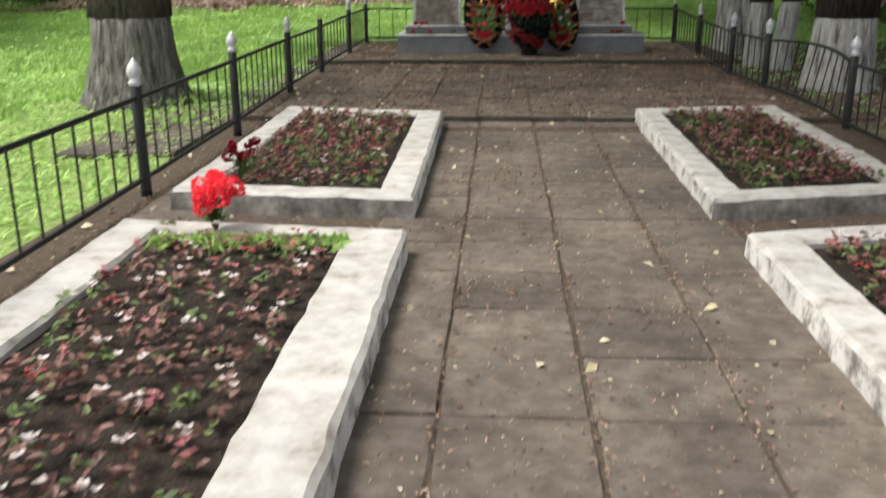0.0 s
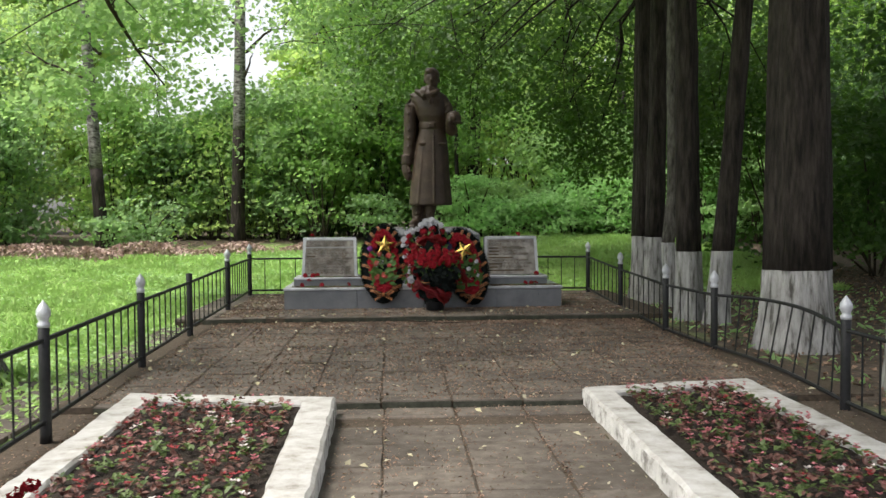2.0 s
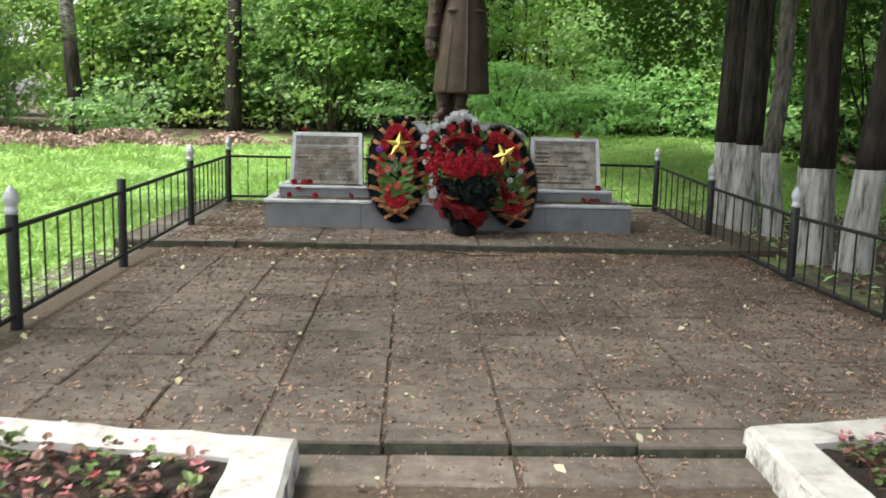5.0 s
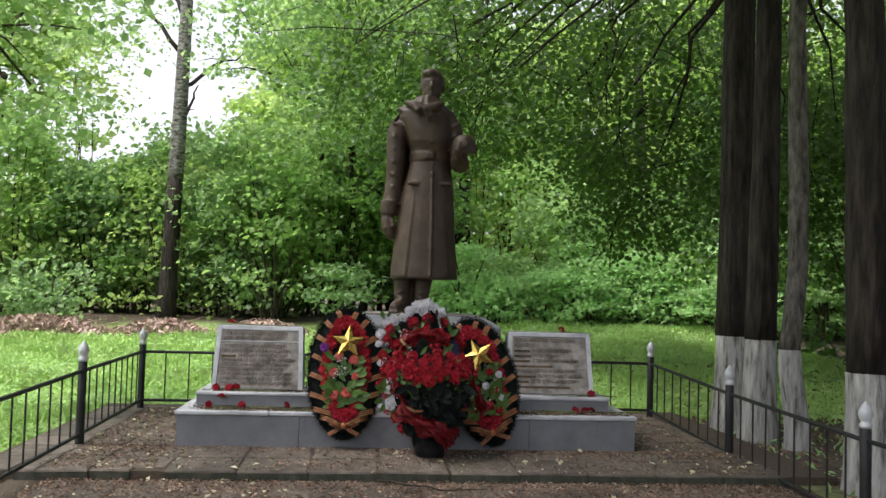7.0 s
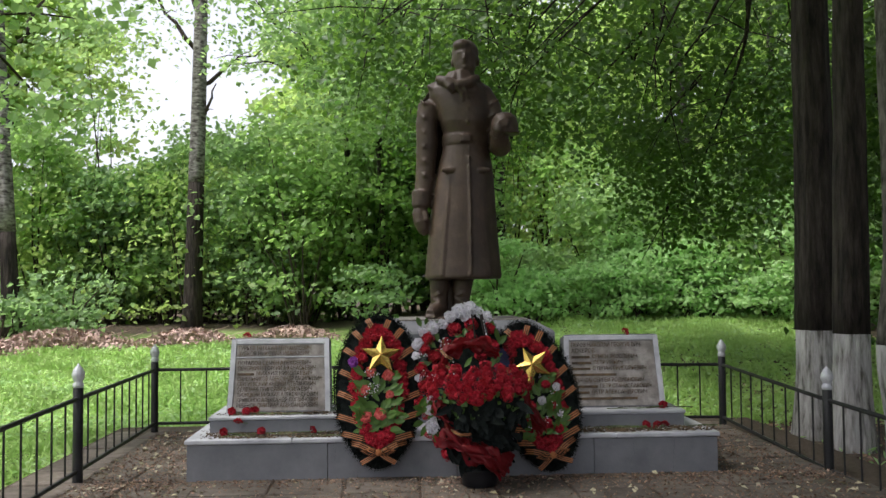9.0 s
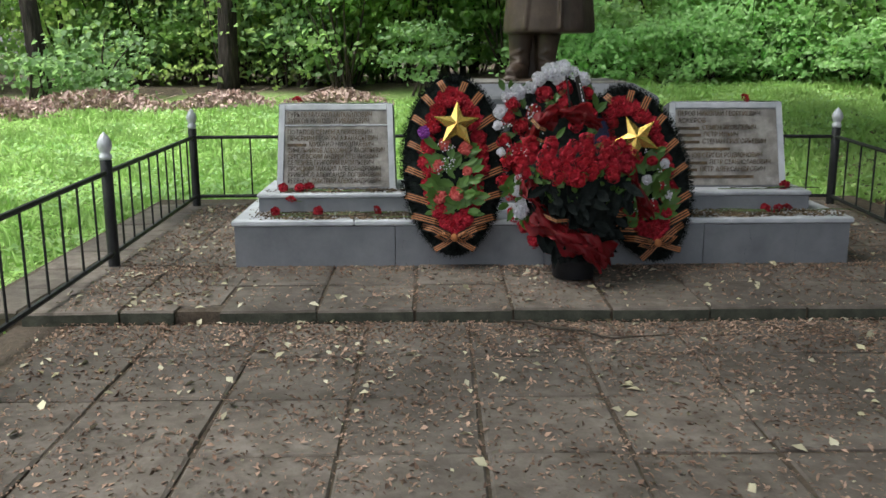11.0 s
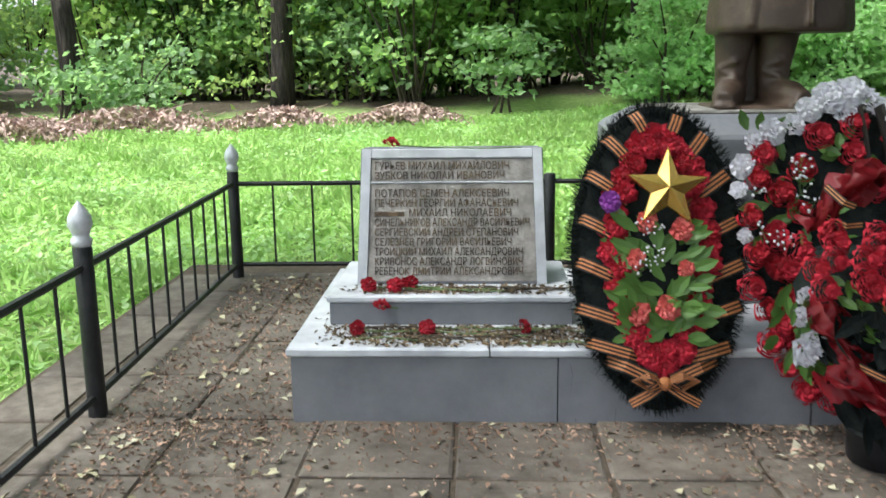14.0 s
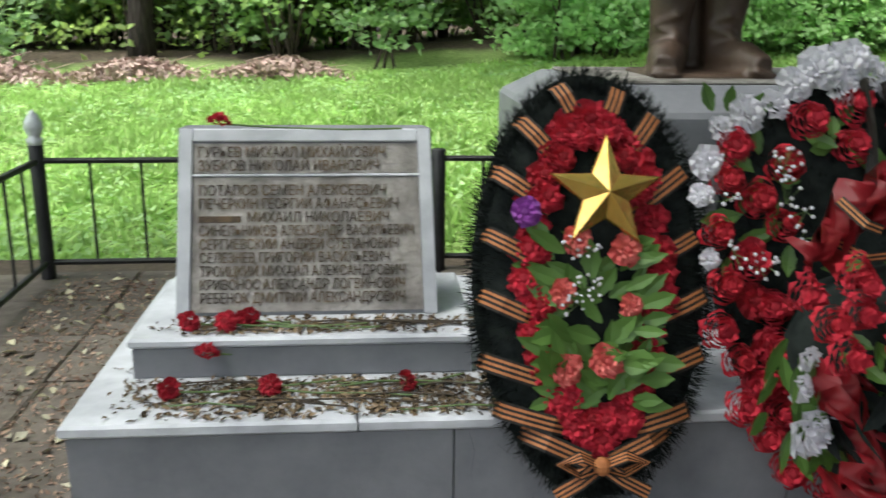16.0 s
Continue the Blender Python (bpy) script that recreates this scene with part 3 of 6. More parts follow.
pedestal = empty("statue_pedestal", 0.42, 16.1, T3 + 0.302)
s = Shape()
W, D0 = 0.74, 0.52
s.rings([[(-w, -d, z), (w, -d, z), (w, d, z), (-w, d, z)] for w, d, z in ((W, D0, 0), (W, D0, 0.725), (W - 0.015, D0 - 0.01, 0.745), (W - 0.16, D0 - 0.1, 0.825))])
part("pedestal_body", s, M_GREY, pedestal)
part("pedestal_top", Shape().box((-W + 0.2, -D0 + 0.13, 0.823), (W - 0.2, D0 - 0.13, 0.838), bevel=0.006), M_BARE, pedestal, "bare worn concrete top")
tagged(pedestal, "grey painted concrete pedestal with chamfered shoulders under the statue", "pedestal")

# ---- trees ----
def trunk_shape(path, radii, seed, sides=22, lobes=5, depth=0.06):
    """A trunk with flutes and an uneven outline, skinned along a path."""
    rr = random.Random(seed)
    ph = [rr.uniform(0, 6.28) for _ in range(3)]
    rings = []
    n = len(path)
    for i, (p, r) in enumerate(zip(path, radii)):
        ring = []
        flare = 1.0 - i / n
        for s in range(sides):
            w = 2 * math.pi * s / sides
            k = 1 + depth * (0.4 + flare) * math.sin(lobes * w + ph[0]) + 0.035 * math.sin(9 * w + ph[1] + i * 0.4) + rr.uniform(-0.02, 0.02)
            ring.append((p[0] + r * k * math.cos(w), p[1] + r * k * math.sin(w), p[2]))
        rings.append(ring)
    return Shape().rings(rings)


def bent_path(x, y, z0, z1, lean, n, seed, wobble=0.05):
    rr = random.Random(seed)
    out = []
    for i in range(n):
        k = i / (n - 1)
        out.append((x + lean[0] * k + rr.uniform(-wobble, wobble) * k, y + lean[1] * k + rr.uniform(-wobble, wobble) * k, z0 + (z1 - z0) * k))
    return out


def limb(tree, start, end, r0, r1, seed, material, sag=0.0, twigs=4):
    rr = random.Random(seed)
    a, b = Vector(start), Vector(end)
    pts, rad = [], []
    for i in range(7):
        k = i / 6
        p = a.lerp(b, k) + Vector((rr.uniform(-0.12, 0.12), rr.uniform(-0.12, 0.12), rr.uniform(-0.08, 0.08) - sag * math.sin(math.pi * k) * -1)) * (1 if 0 < i else 0)
        pts.append(p)
        rad.append(r0 + (r1 - r0) * k)
    s = Shape().tube(pts, rad, 7)
    for i in range(twigs):
        k = rr.randint(2, 5)
        d = Vector((rr.uniform(-1, 1), rr.uniform(-1, 1), rr.uniform(-0.6, 0.5))) * (b - a).length * 0.25
        s.tube([pts[k], pts[k] + d * 0.5 + Vector((0, 0, 0.06)), pts[k] + d], [r1 * 1.3, r1, r1 * 0.4], 5)
    part("limb", s, material, tree, smooth=True)
    return pts


def trunked_tree(name, x, y, z, radius, height, lean, bark, white=0.0, seed=0, label="", group="", flare=1.35, lobes=5, paint=None, kink=0.0):
    tree = empty(name, x, y, z)
    n = 26
    path = bent_path(0, 0, -0.15, height, lean, n, seed, 0.04)
    hs = [p[2] for p in path]
    rad = [radius * (1 - 0.55 * max(h, 0) / height) * (1 + (flare - 1) * math.exp(-max(h, 0) / 0.35)) for h in hs]
    if white:
        k = 6  # the painted foot gets rings of its own
        low = [tuple(np.array(path[0]) + (np.array(path[-1]) - np.array(path[0])) * ((white + 0.15) * i / k / (height + 0.15))) for i in range(k + 1)]
        lrad = [radius * (1 - 0.55 * max(p[2], 0) / height) * (1 + (flare - 1) * math.exp(-max(p[2], 0) / 0.35)) for p in low]
        foot = trunk_shape(low, [r + 0.003 for r in lrad], seed, lobes=lobes)
        if kink:
            foot.v = [(px + kink * (1 - math.exp(-((pz - 0.95) / 0.5) ** 2)), py, pz) for px, py, pz in foot.v]
        part("painted_foot" if paint is not M_BARK else "lower_trunk", foot, paint or M_BARK_WHITE, tree, "whitewashed lower trunk" if paint is not M_BARK else "dark rough lower trunk", smooth=True)
        keep = [i for i, p in enumerate(path) if p[2] > white + 0.1]
        path = [low[-1]] + [path[i] for i in keep]
        rad = [lrad[-1]] + [rad[i] for i in keep]
    stem = trunk_shape(path, rad, seed, lobes=lobes)
    if kink:  # the stem bows out below and above the painted foot's upper edge
        stem.v = [(px + kink * (1 - math.exp(-((pz - 0.95) / 0.5) ** 2)), py, pz) for px, py, pz in stem.v]
    part("trunk", stem, bark, tree, smooth=True)
    return tagged(tree, label, "tree", group)


def crown(tree, name, clumps, per, radius, size, mat, seed, flat=0.4, droop=0.0, aspect=0.7):
    rng = np.random.default_rng(seed)
    c, nr, sz = spray_leaves(rng, clumps, per, radius, flat, size, droop)
    base = np.array(tree.matrix_basis.translation) if tree is not None else 0.0
    me = quad_cloud(name, c - base, nr, sz, mat, aspect, 0.12, rng)
    return part(name, me, None, tree)


# old lime trees on the shaded side, their feet whitewashed
limes = []
for i, (x, y, r, h, lean, white, lobes, kink) in enumerate((
        (4.05, 11.25, 0.345, 13, (0.15, 0.2), 0.86, 6, 0.0),
        (4.02, 9.1, 0.165, 12, (-0.1, 0.1), 0.85, 5, 0.0),
        (4.7, 9.7, 0.165, 12, (0.2, 0.2), 0.85, 5, 0.0),
        (3.73, 13.70, 0.165, 13, (-0.1, 0.3), 0.95, 5, 0.0),
        (3.91, 13.27, 0.135, 12, (1.15, 0.2), 0.97, 5, 0.0),
        (4.07, 17.05, 0.205, 14, (0.1, 0.2), 1.07, 6, 0.0),
        (4.01, 16.28, 0.16, 13, (0.25, 0.1), 1.07, 5, 0.0),
        (4.10, 15.76, 0.105, 12, (-0.1, 0.0), 1.0, 5, 0.09))):
    limes.append(trunked_tree("lime_tree", x, y, 0.0, r, h, lean, M_BARK if i != 7 else M_BARK_GREY, white, 60 + i,
                              "tall lime tree with furrowed dark bark and whitewashed foot" if i != 7 else "slim crooked lime tree with pale bark and whitewashed foot",
                              "lime trees beside the fence", 1.3, lobes, None, kink))

oak = trunked_tree("oak_tree", -4.05, 9.9, 0.0, 0.42, 13, (0.1, 0.3), M_BARK_LIGHT, 0.95, 81, "thick old tree with furrowed grey bark and faded whitewash", "", 1.45, 7, M_BARK_FADED)
birches = [
    trunked_tree("birch_tree", -4.64, 28.3, 0.6, 0.19, 15, (0.4, 0), M_BIRCH, 3.3, 90, "mottled birch tree with a dark foot behind the lawn", "birches behind the lawn", 1.25, 5, M_BARK),
    trunked_tree("birch_tree", -8.3, 27.9, 0.6, 0.18, 15, (-0.9, 0), M_BIRCH, 2.2, 91, "mottled birch tree with a dark foot behind the lawn", "birches behind the lawn", 1.25, 5, M_BARK),
]
rr = random.Random(5)
for i in range(9):
    x, y = (rr.uniform(2, 13) if i < 6 else rr.uniform(-17, -10.5)), rr.uniform(27.5, 36)
    trunked_tree("forest_tree", x, y, 0.6, rr.uniform(0.10, 0.2), rr.uniform(9, 13), (rr.uniform(-0.8, 0.8), rr.uniform(-0.5, 0.5)), M_BARK, 0.0, 100 + i,
                 "slim dark forest tree among the shrubs", "forest trees", 1.2, 5)

# unseen lime crowns high overhead, added to shade the terraces and the right side
rr = random.Random(11)
SHADE_CROWNS = {0: (1.6, 12.2, 3.0), 1: (0.6, 5.6, 2.6), 2: (5.6, 9.0, 3.2), 3: (2.2, 15.2, 3.0), 4: (6.0, 15.5, 3.2)}
for i, (cx, cy, rad) in SHADE_CROWNS.items():
    tree = limes[i]
    bx, by = tree.location.x, tree.location.y
    clumps = []
    for k in range(85):
        w, e = rr.uniform(0, 6.283), rad * math.sqrt(rr.random())
        clumps.append((cx + e * math.cos(w), cy + e * math.sin(w), rr.uniform(6.3, 9.0)))
    for k in range(6):
        e = clumps[k * 5]
        z0 = min(max(e[2] - 0.8, 3.2), 8.0)
        limb(tree, (0, 0, z0), (e[0] - bx, e[1] - by, e[2]), 0.075, 0.02, i * 9 + k, M_BARK, 0.1)
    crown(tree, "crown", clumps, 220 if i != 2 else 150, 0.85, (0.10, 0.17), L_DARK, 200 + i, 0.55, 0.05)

# low hanging boughs of the rear limes, a dark curtain with gaps above the back fence
CURTAIN = ((-1.4, 4.3), (-0.9, 3.3), (0.5, 3.2), (1.2, 3.7), (2.2, 3.2), (2.9, 2.9), (3.7, 2.45), (4.8, 2.35), (6.5, 2.6), (8.5, 3.0))


def curtain_low(x):
    for (xa, za), (xb, zb) in zip(CURTAIN, CURTAIN[1:]):
        if x <= xb:
            return za + (zb - za) * max(0.0, (x - xa) / (xb - xa))
    return CURTAIN[-1][1]


BOUGHS = {5: [], 6: [], 7: []}
while sum(len(v) for v in BOUGHS.values()) < 290:
    x, y = -1.0 + 9.2 * rr.random() ** 0.85, rr.uniform(19.2, 22.2)
    low = curtain_low(x) + (0.4 if y < 20.0 else 0.0)
    z = low + 3.7 * rr.random() ** 1.1
    if (x - 2.55) ** 2 + ((z - 3.55) * 1.1) ** 2 < 0.2 or (x < 0.3 and z < 4.2 and rr.random() < 0.5):
        continue
    if z < low + 0.7 and rr.random() < 0.35:
        continue
    BOUGHS[7 if x < 1.6 else 5 if x < 4.2 else 6].append((x, y, z))
for i, clumps in BOUGHS.items():
    tree = limes[i]
    bx, by = tree.location.x, tree.location.y
    for k in range(9):
        e = clumps[k * 7]
        z0 = min(max(e[2] + 1.8, 5.6), 9.0)
        limb(tree, (0.03, 0, z0), (e[0] - bx, e[1] - by, e[2] + 0.15), 0.034, 0.008, i * 9 + k, M_BARK, 0.25, 5)
    for k in range(26):  # thin twigs hanging through the leaves
        e = clumps[(k * 11 + 3) % len(clumps)]
        p = Vector((e[0] - bx, e[1] - by, e[2]))
        q = Vector((rr.uniform(-0.35, 0.35), rr.uniform(-0.2, 0.2), -rr.uniform(0.4, 0.9)))
        part("twig", Shape().tube([p - q * 0.8 + Vector((0.15, 0, 0)), p, p + q * 0.5, p + q], [0.014, 0.010, 0.006, 0.003], 5), M_BARK, tree)
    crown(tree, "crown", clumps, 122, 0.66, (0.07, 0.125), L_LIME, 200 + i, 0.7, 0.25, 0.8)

# crown of the tree on the lawn, above the view, spread to shade the terrace
oak_shade_clumps = [(-4.0 + rr.uniform(-3.0, 3.4), 11 + rr.uniform(-3.5, 4.5), rr.uniform(6.3, 10)) for _ in range(110)]
drooping = [(x, rr.uniform(15.8, 18.2), rr.uniform(3.05 + 0.5 * (x + 4.6) ** 2 * (x > -4.6), 5.4)) for x in (rr.uniform(-5.6, -3.05) for _ in range(38))]
for k in range(5):
    e = oak_shade_clumps[k * 9]
    limb(oak, (0, 0, 5.0 + k * 0.5), (e[0] + 4.05, e[1] - 9.9, e[2]), 0.11, 0.02, 300 + k, M_BARK_LIGHT)
for k in (0, 5, 10):
    e = drooping[k]
    limb(oak, (0, 0.1, 6.0), (e[0] + 4.05, e[1] - 9.9, e[2] + 0.4), 0.07, 0.012, 320 + k, M_TWIG)
crown(oak, "low_bough", drooping, 85, 0.6, (0.085, 0.15), L_MAPLE, 302, 0.5, 0.1, 0.85)
crown(oak, "crown", oak_shade_clumps, 90, 1.1, (0.10, 0.16), L_MAPLE, 301, 0.5)

# birch crowns, thin, with sky between
for bi_, bt in enumerate(birches):
    bx, by = bt.location.x, bt.location.y
    cl = [(bx + rr.gauss(0, 1.5), by + rr.gauss(0, 1.3), rr.uniform(6.5, 14.5)) for _ in range(44)]
    for k in range(7):
        e = cl[k * 6]
        limb(bt, (0.03 * k, 0, 4.5 + k * 0.9), (e[0] - bx, e[1] - by, min(e[2], 5.5 + k * 1.2)), 0.06, 0.012, 400 + bi_ * 10 + k, M_TWIG)
    crown(bt, "crown", cl, 70, 0.9, (0.09, 0.14), L_MAPLE, 410 + bi_, 0.6, 0.03)


def shrub(x, y, z, w, h, seed, mat, label, leaf=(0.10, 0.19), per=110, count=26, layered=0.3):
    r2 = random.Random(seed)
    o = empty("shrub", x, y, z)
    cl = []
    count, per = int(count * 1.6), int(per * 0.6)
    for k in range(count):
        a, e = r2.uniform(0, 6.283), w * math.sqrt(r2.random())
        zz = h * (0.08 + 0.92 * r2.random() ** 0.8)
        e *= 1.0 - 0.45 * (zz / h) ** 2
        p = (x + e * math.cos(a), y + e * math.sin(a) * 0.8, z + zz)
        cl.append(p)
        if k % 6 == 0:
            q = Vector((p[0] - x, p[1] - y, zz))
            part("stem", Shape().tube([(r2.uniform(-0.2, 0.2), r2.uniform(-0.2, 0.2), -0.1), q * 0.5 + Vector((0, 0, 0.2)), q], [0.03, 0.02, 0.006], 5), M_TWIG, o)
    crown(o, "foliage", cl, per, min(w * 0.5, 0.9), leaf, mat, seed, layered, 0.08)
    return tagged(o, label, "shrub", "shrubs behind the lawn")


rr = random.Random(21)
for i in range(46):  # the dense belt of maple shrubs behind the lawn
    x = -17 + i * 0.78 + rr.uniform(-0.5, 0.5)
    y = 27.5 + rr.uniform(-1.2, 1.8) + (0.8 if abs(x) < 3 else 0)
    h = rr.uniform(3.2, 4.7) if x < -2 else rr.uniform(3.6, 5.6)
    if x > 1.5:
        h = rr.choice((1.3, 2.2, 3.2)) * rr.uniform(0.9, 1.1)
    if abs(x + 4.64) < 1.5 or abs(x + 8.3) < 1.5:  # the birch trunks stand before the taller growth
        y = 29.9 + rr.uniform(0, 0.8)
    if -10.4 < x < -8.9:  # a gap through which the sunlit growth shows
        continue
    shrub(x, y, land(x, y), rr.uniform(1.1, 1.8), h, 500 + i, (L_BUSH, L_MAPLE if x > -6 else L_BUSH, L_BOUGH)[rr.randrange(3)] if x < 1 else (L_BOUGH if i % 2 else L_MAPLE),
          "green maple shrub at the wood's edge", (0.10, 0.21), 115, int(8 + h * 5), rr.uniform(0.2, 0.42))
for i in range(6):  # loose low sprays at the foot of the belt
    x, y = rr.uniform(-13, 1.0), 26.5 + rr.uniform(0, 1.0)
    shrub(x, y, land(x, y), rr.uniform(0.5, 1.1), rr.uniform(0.5, 1.5), 740 + i, L_BUSH, "low leafy maple shoots at the wood's edge", (0.09, 0.19), 60, 9, 0.3)
for i in range(9):  # sparse young maples with sky between their sprays
    x, y = -11.5 + i * 1.15 + rr.uniform(-0.4, 0.4), 29.5 + rr.uniform(-0.8, 2.0)
    if -10.6 < x < -8.7:
        continue
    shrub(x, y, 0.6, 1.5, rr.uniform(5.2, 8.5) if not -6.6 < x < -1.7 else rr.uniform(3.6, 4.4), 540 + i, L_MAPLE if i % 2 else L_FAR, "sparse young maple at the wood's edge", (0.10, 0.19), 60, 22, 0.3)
for i in range(4):  # maple boughs reaching in above the statue
    x, y = -1.9 + i * 0.95 + rr.uniform(-0.3, 0.3), 25.0 + rr.uniform(-0.8, 1.0)
    tree = trunked_tree("young_maple", x + 0.6, y + 4.2, 0.6, 0.07, 8.0, (-0.3, -0.6), M_BARK, 0.0, 560 + i, "slim young maple with boughs reaching over the lawn", "young maples", 1.1, 5)
    tips = [(x + rr.gauss(0, 0.9), y + rr.gauss(0, 0.8), rr.uniform(4.3, 8.2)) for _ in range(26)]
    for k in range(4):
        e = tips[k * 6]
        limb(tree, (-0.1, -0.2, 4.0 + k), (e[0] - x - 0.6, e[1] - y - 4.2, e[2] - 0.6), 0.035, 0.01, 580 + i * 5 + k, M_BARK)
    crown(tree, "crown", tips, 80, 0.75, (0.10, 0.18), L_MAPLE, 570 + i, 0.3, 0.06)
for i in range(22):  # second, taller row, thinner above
    x = -19 + i * 1.8 + rr.uniform(-0.6, 0.6)
    y = 32 + rr.uniform(-1.2, 1.5)
    hh = (rr.uniform(7.5, 11) if x > -2 else rr.uniform(6, 9.5)) if not -8.5 < x < -2.2 else rr.uniform(3.4, 4.4)
    if -11.6 < x < -9.4:
        continue
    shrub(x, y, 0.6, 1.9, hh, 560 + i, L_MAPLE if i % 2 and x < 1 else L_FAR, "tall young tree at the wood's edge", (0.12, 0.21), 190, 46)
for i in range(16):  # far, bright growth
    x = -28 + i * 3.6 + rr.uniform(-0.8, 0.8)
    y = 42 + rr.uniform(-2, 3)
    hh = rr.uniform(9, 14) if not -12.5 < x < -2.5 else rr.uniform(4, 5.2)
    shrub(x, y, 0.6, 3.6, hh, 600 + i, L_FAR, "distant tree, sunlight put into its bright leaf colour", (0.28, 0.44), 210, 46)
for i in range(13):  # light green growth right behind the statue's terrace
    x = 0.9 + rr.uniform(0, 6.2)
    y = 26.0 + rr.uniform(-0.9, 1.0)
    shrub(x, y, land(x, y), 0.75, rr.uniform(0.9, 1.7), 640 + i, L_FERN, "pale green leafy undergrowth", (0.08, 0.14), 110, 16)
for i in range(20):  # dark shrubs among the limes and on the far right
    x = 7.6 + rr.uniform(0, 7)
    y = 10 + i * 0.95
    shrub(x, y, 0.0, 1.6, rr.uniform(3.2, 7), 670 + i, L_DARK, "shrub beneath the limes, shade put into its dark leaf colour", (0.11, 0.18), 120, 30)
for i in range(7):  # lighter growth before the plank fence
    x, y = 7.6 + i * 1.0 + rr.uniform(-0.3, 0.3), 24.6 + rr.uniform(-0.6, 0.6)
    shrub(x, y, land(x, y), 0.8, rr.uniform(1.4, 3.0), 720 + i, L_MAPLE if i % 2 else L_FERN, "green shrub growing before the plank fence", (0.09, 0.16), 110, 18)
for i in range(7):
    x, y = -15 + rr.uniform(-2, 3), 12 + i * 2.6
    shrub(x, y, 0.0, 1.6, rr.uniform(4, 7), 690 + i, L_MAPLE if i % 2 else L_FAR, "green shrub beside the lawn", (0.13, 0.22), 120, 34)

# ---- statue ----
def make_statue():
    """A soldier in a greatcoat and cape, bare-headed, one arm hanging, the other holding a helmet."""
    s = Shape()
    N = 56

    def ring(z, cx, cy, rx, ry, fold=0.0, n=9, ph=0.0, twist=0.0):
        out = []
        for i in range(N):
            w = 2 * math.pi * i / N
            k = 1 + fold * (math.sin(n * w + ph) + 0.5 * math.sin((n * 2 - 3) * w + 1.7 + twist))
            out.append((cx + rx * k * math.cos(w), cy + ry * k * math.sin(w), z))
        return out

    # skirt, belt and chest of the greatcoat
    coat = [(0.335, 0.018, 0.0, 0.325, 0.26, 0.026), (0.36, 0.018, 0.0, 0.333, 0.265, 0.026), (0.556, 0.018, 0, 0.316, 0.25, 0.024), (0.854, 0.02, 0, 0.292, 0.23, 0.02),
            (1.10, 0.033, 0, 0.268, 0.208, 0.015), (1.31, 0.048, 0, 0.240, 0.188, 0.012), (1.46, 0.05, 0, 0.205, 0.168, 0.016), (1.50, 0.05, 0, 0.196, 0.162, 0.006),
            (1.51, 0.05, 0, 0.205, 0.172, 0.0), (1.585, 0.05, 0, 0.205, 0.172, 0.0), (1.60, 0.05, 0, 0.195, 0.162, 0.012), (1.70, 0.045, -0.01, 0.222, 0.185, 0.018),
            (1.82, 0.035, -0.01, 0.240, 0.19, 0.010), (1.93, 0.005, 0, 0.265, 0.175, 0.004), (2.0, -0.01, 0, 0.255, 0.155, 0.0), (2.05, -0.005, 0, 0.20, 0.13, 0.0),
            (2.10, 0.02, 0, 0.12, 0.11, 0)]
    s.rings([ring(z, cx, cy, rx, ry, f, 5, 0.6 + 0.5 * z) for z, cx, cy, rx, ry, f in coat])
    # front edge of the coat, buttons, belt buckle
    s.tube([(0.07, -0.285, 0.36), (0.075, -0.24, 0.9), (0.07, -0.195, 1.48)], [0.012, 0.009, 0.007], 6)
    for x0, x1, y0, y1 in ((-0.17, -0.07, 0.205, 0.14), (0.23, 0.13, 0.18, 0.14)):  # long falling folds
        s.tube([(x0, -y0, 0.36), ((x0 + x1) / 2, -(y0 + y1) / 2 - 0.012, 0.95), (x1, -y1, 1.42)], [0.030, 0.020, 0.006], 8)
    for z in (1.68, 1.79, 1.90):
        s.ball((0.06, -0.196, z), 0.011, None, 8, 5)
    s.box((0.0, -0.192, 1.512), (0.09, -0.16, 1.582), None, 0.006)
    for x in (-0.11, 0.21):  # pocket flaps
        s.box((x - 0.06, -0.186, 1.25), (x + 0.05, -0.15, 1.29), None, 0.01)
    # cape bundled round the neck, knotted in front
    collar = []
    for z, rx, ry, f in ((1.97, 0.235, 0.165, 0.03), (2.02, 0.215, 0.165, 0.05), (2.07, 0.175, 0.155, 0.05), (2.12, 0.135, 0.135, 0.045), (2.15, 0.115, 0.12, 0.03)):
        collar.append(ring(z, 0.015, -0.01, rx, ry, f, 11, z * 9))
    s.rings(collar)
    s.tube([(-0.19, -0.08, 2.08), (-0.12, -0.16, 2.04), (-0.02, -0.185, 2.0), (0.08, -0.17, 2.03), (0.16, -0.09, 2.09)], [0.035, 0.045, 0.045, 0.042, 0.032], 10)
    s.tube([(-0.14, -0.16, 2.05), (-0.09, -0.205, 1.985), (-0.06, -0.19, 1.94)], [0.032, 0.036, 0.018], 8)
    s.tube([(-0.05, -0.19, 2.0), (0.015, -0.205, 1.93), (0.02, -0.19, 1.86)], [0.022, 0.018, 0.008], 8)
    s.tube([(0.0, -0.19, 2.0), (0.05, -0.2, 1.95), (0.055, -0.19, 1.90)], [0.02, 0.016, 0.008], 8)
    # cape falling behind the hanging arm
    cape = []
    for z, x0, x1, yb in ((0.98, -0.335, 0.06, 0.20), (1.3, -0.36, 0.1, 0.2), (1.6, -0.365, 0.16, 0.19), (1.9, -0.34, 0.22, 0.15), (2.03, -0.24, 0.18, 0.12)):
        r = []
        for i in range(14):
            k = i / 13
            r.append((x0 + (x1 - x0) * k, yb - 0.06 * (1 - k) + 0.02 * math.sin(k * 16), z))
        for i in range(14):
            k = 1 - i / 13
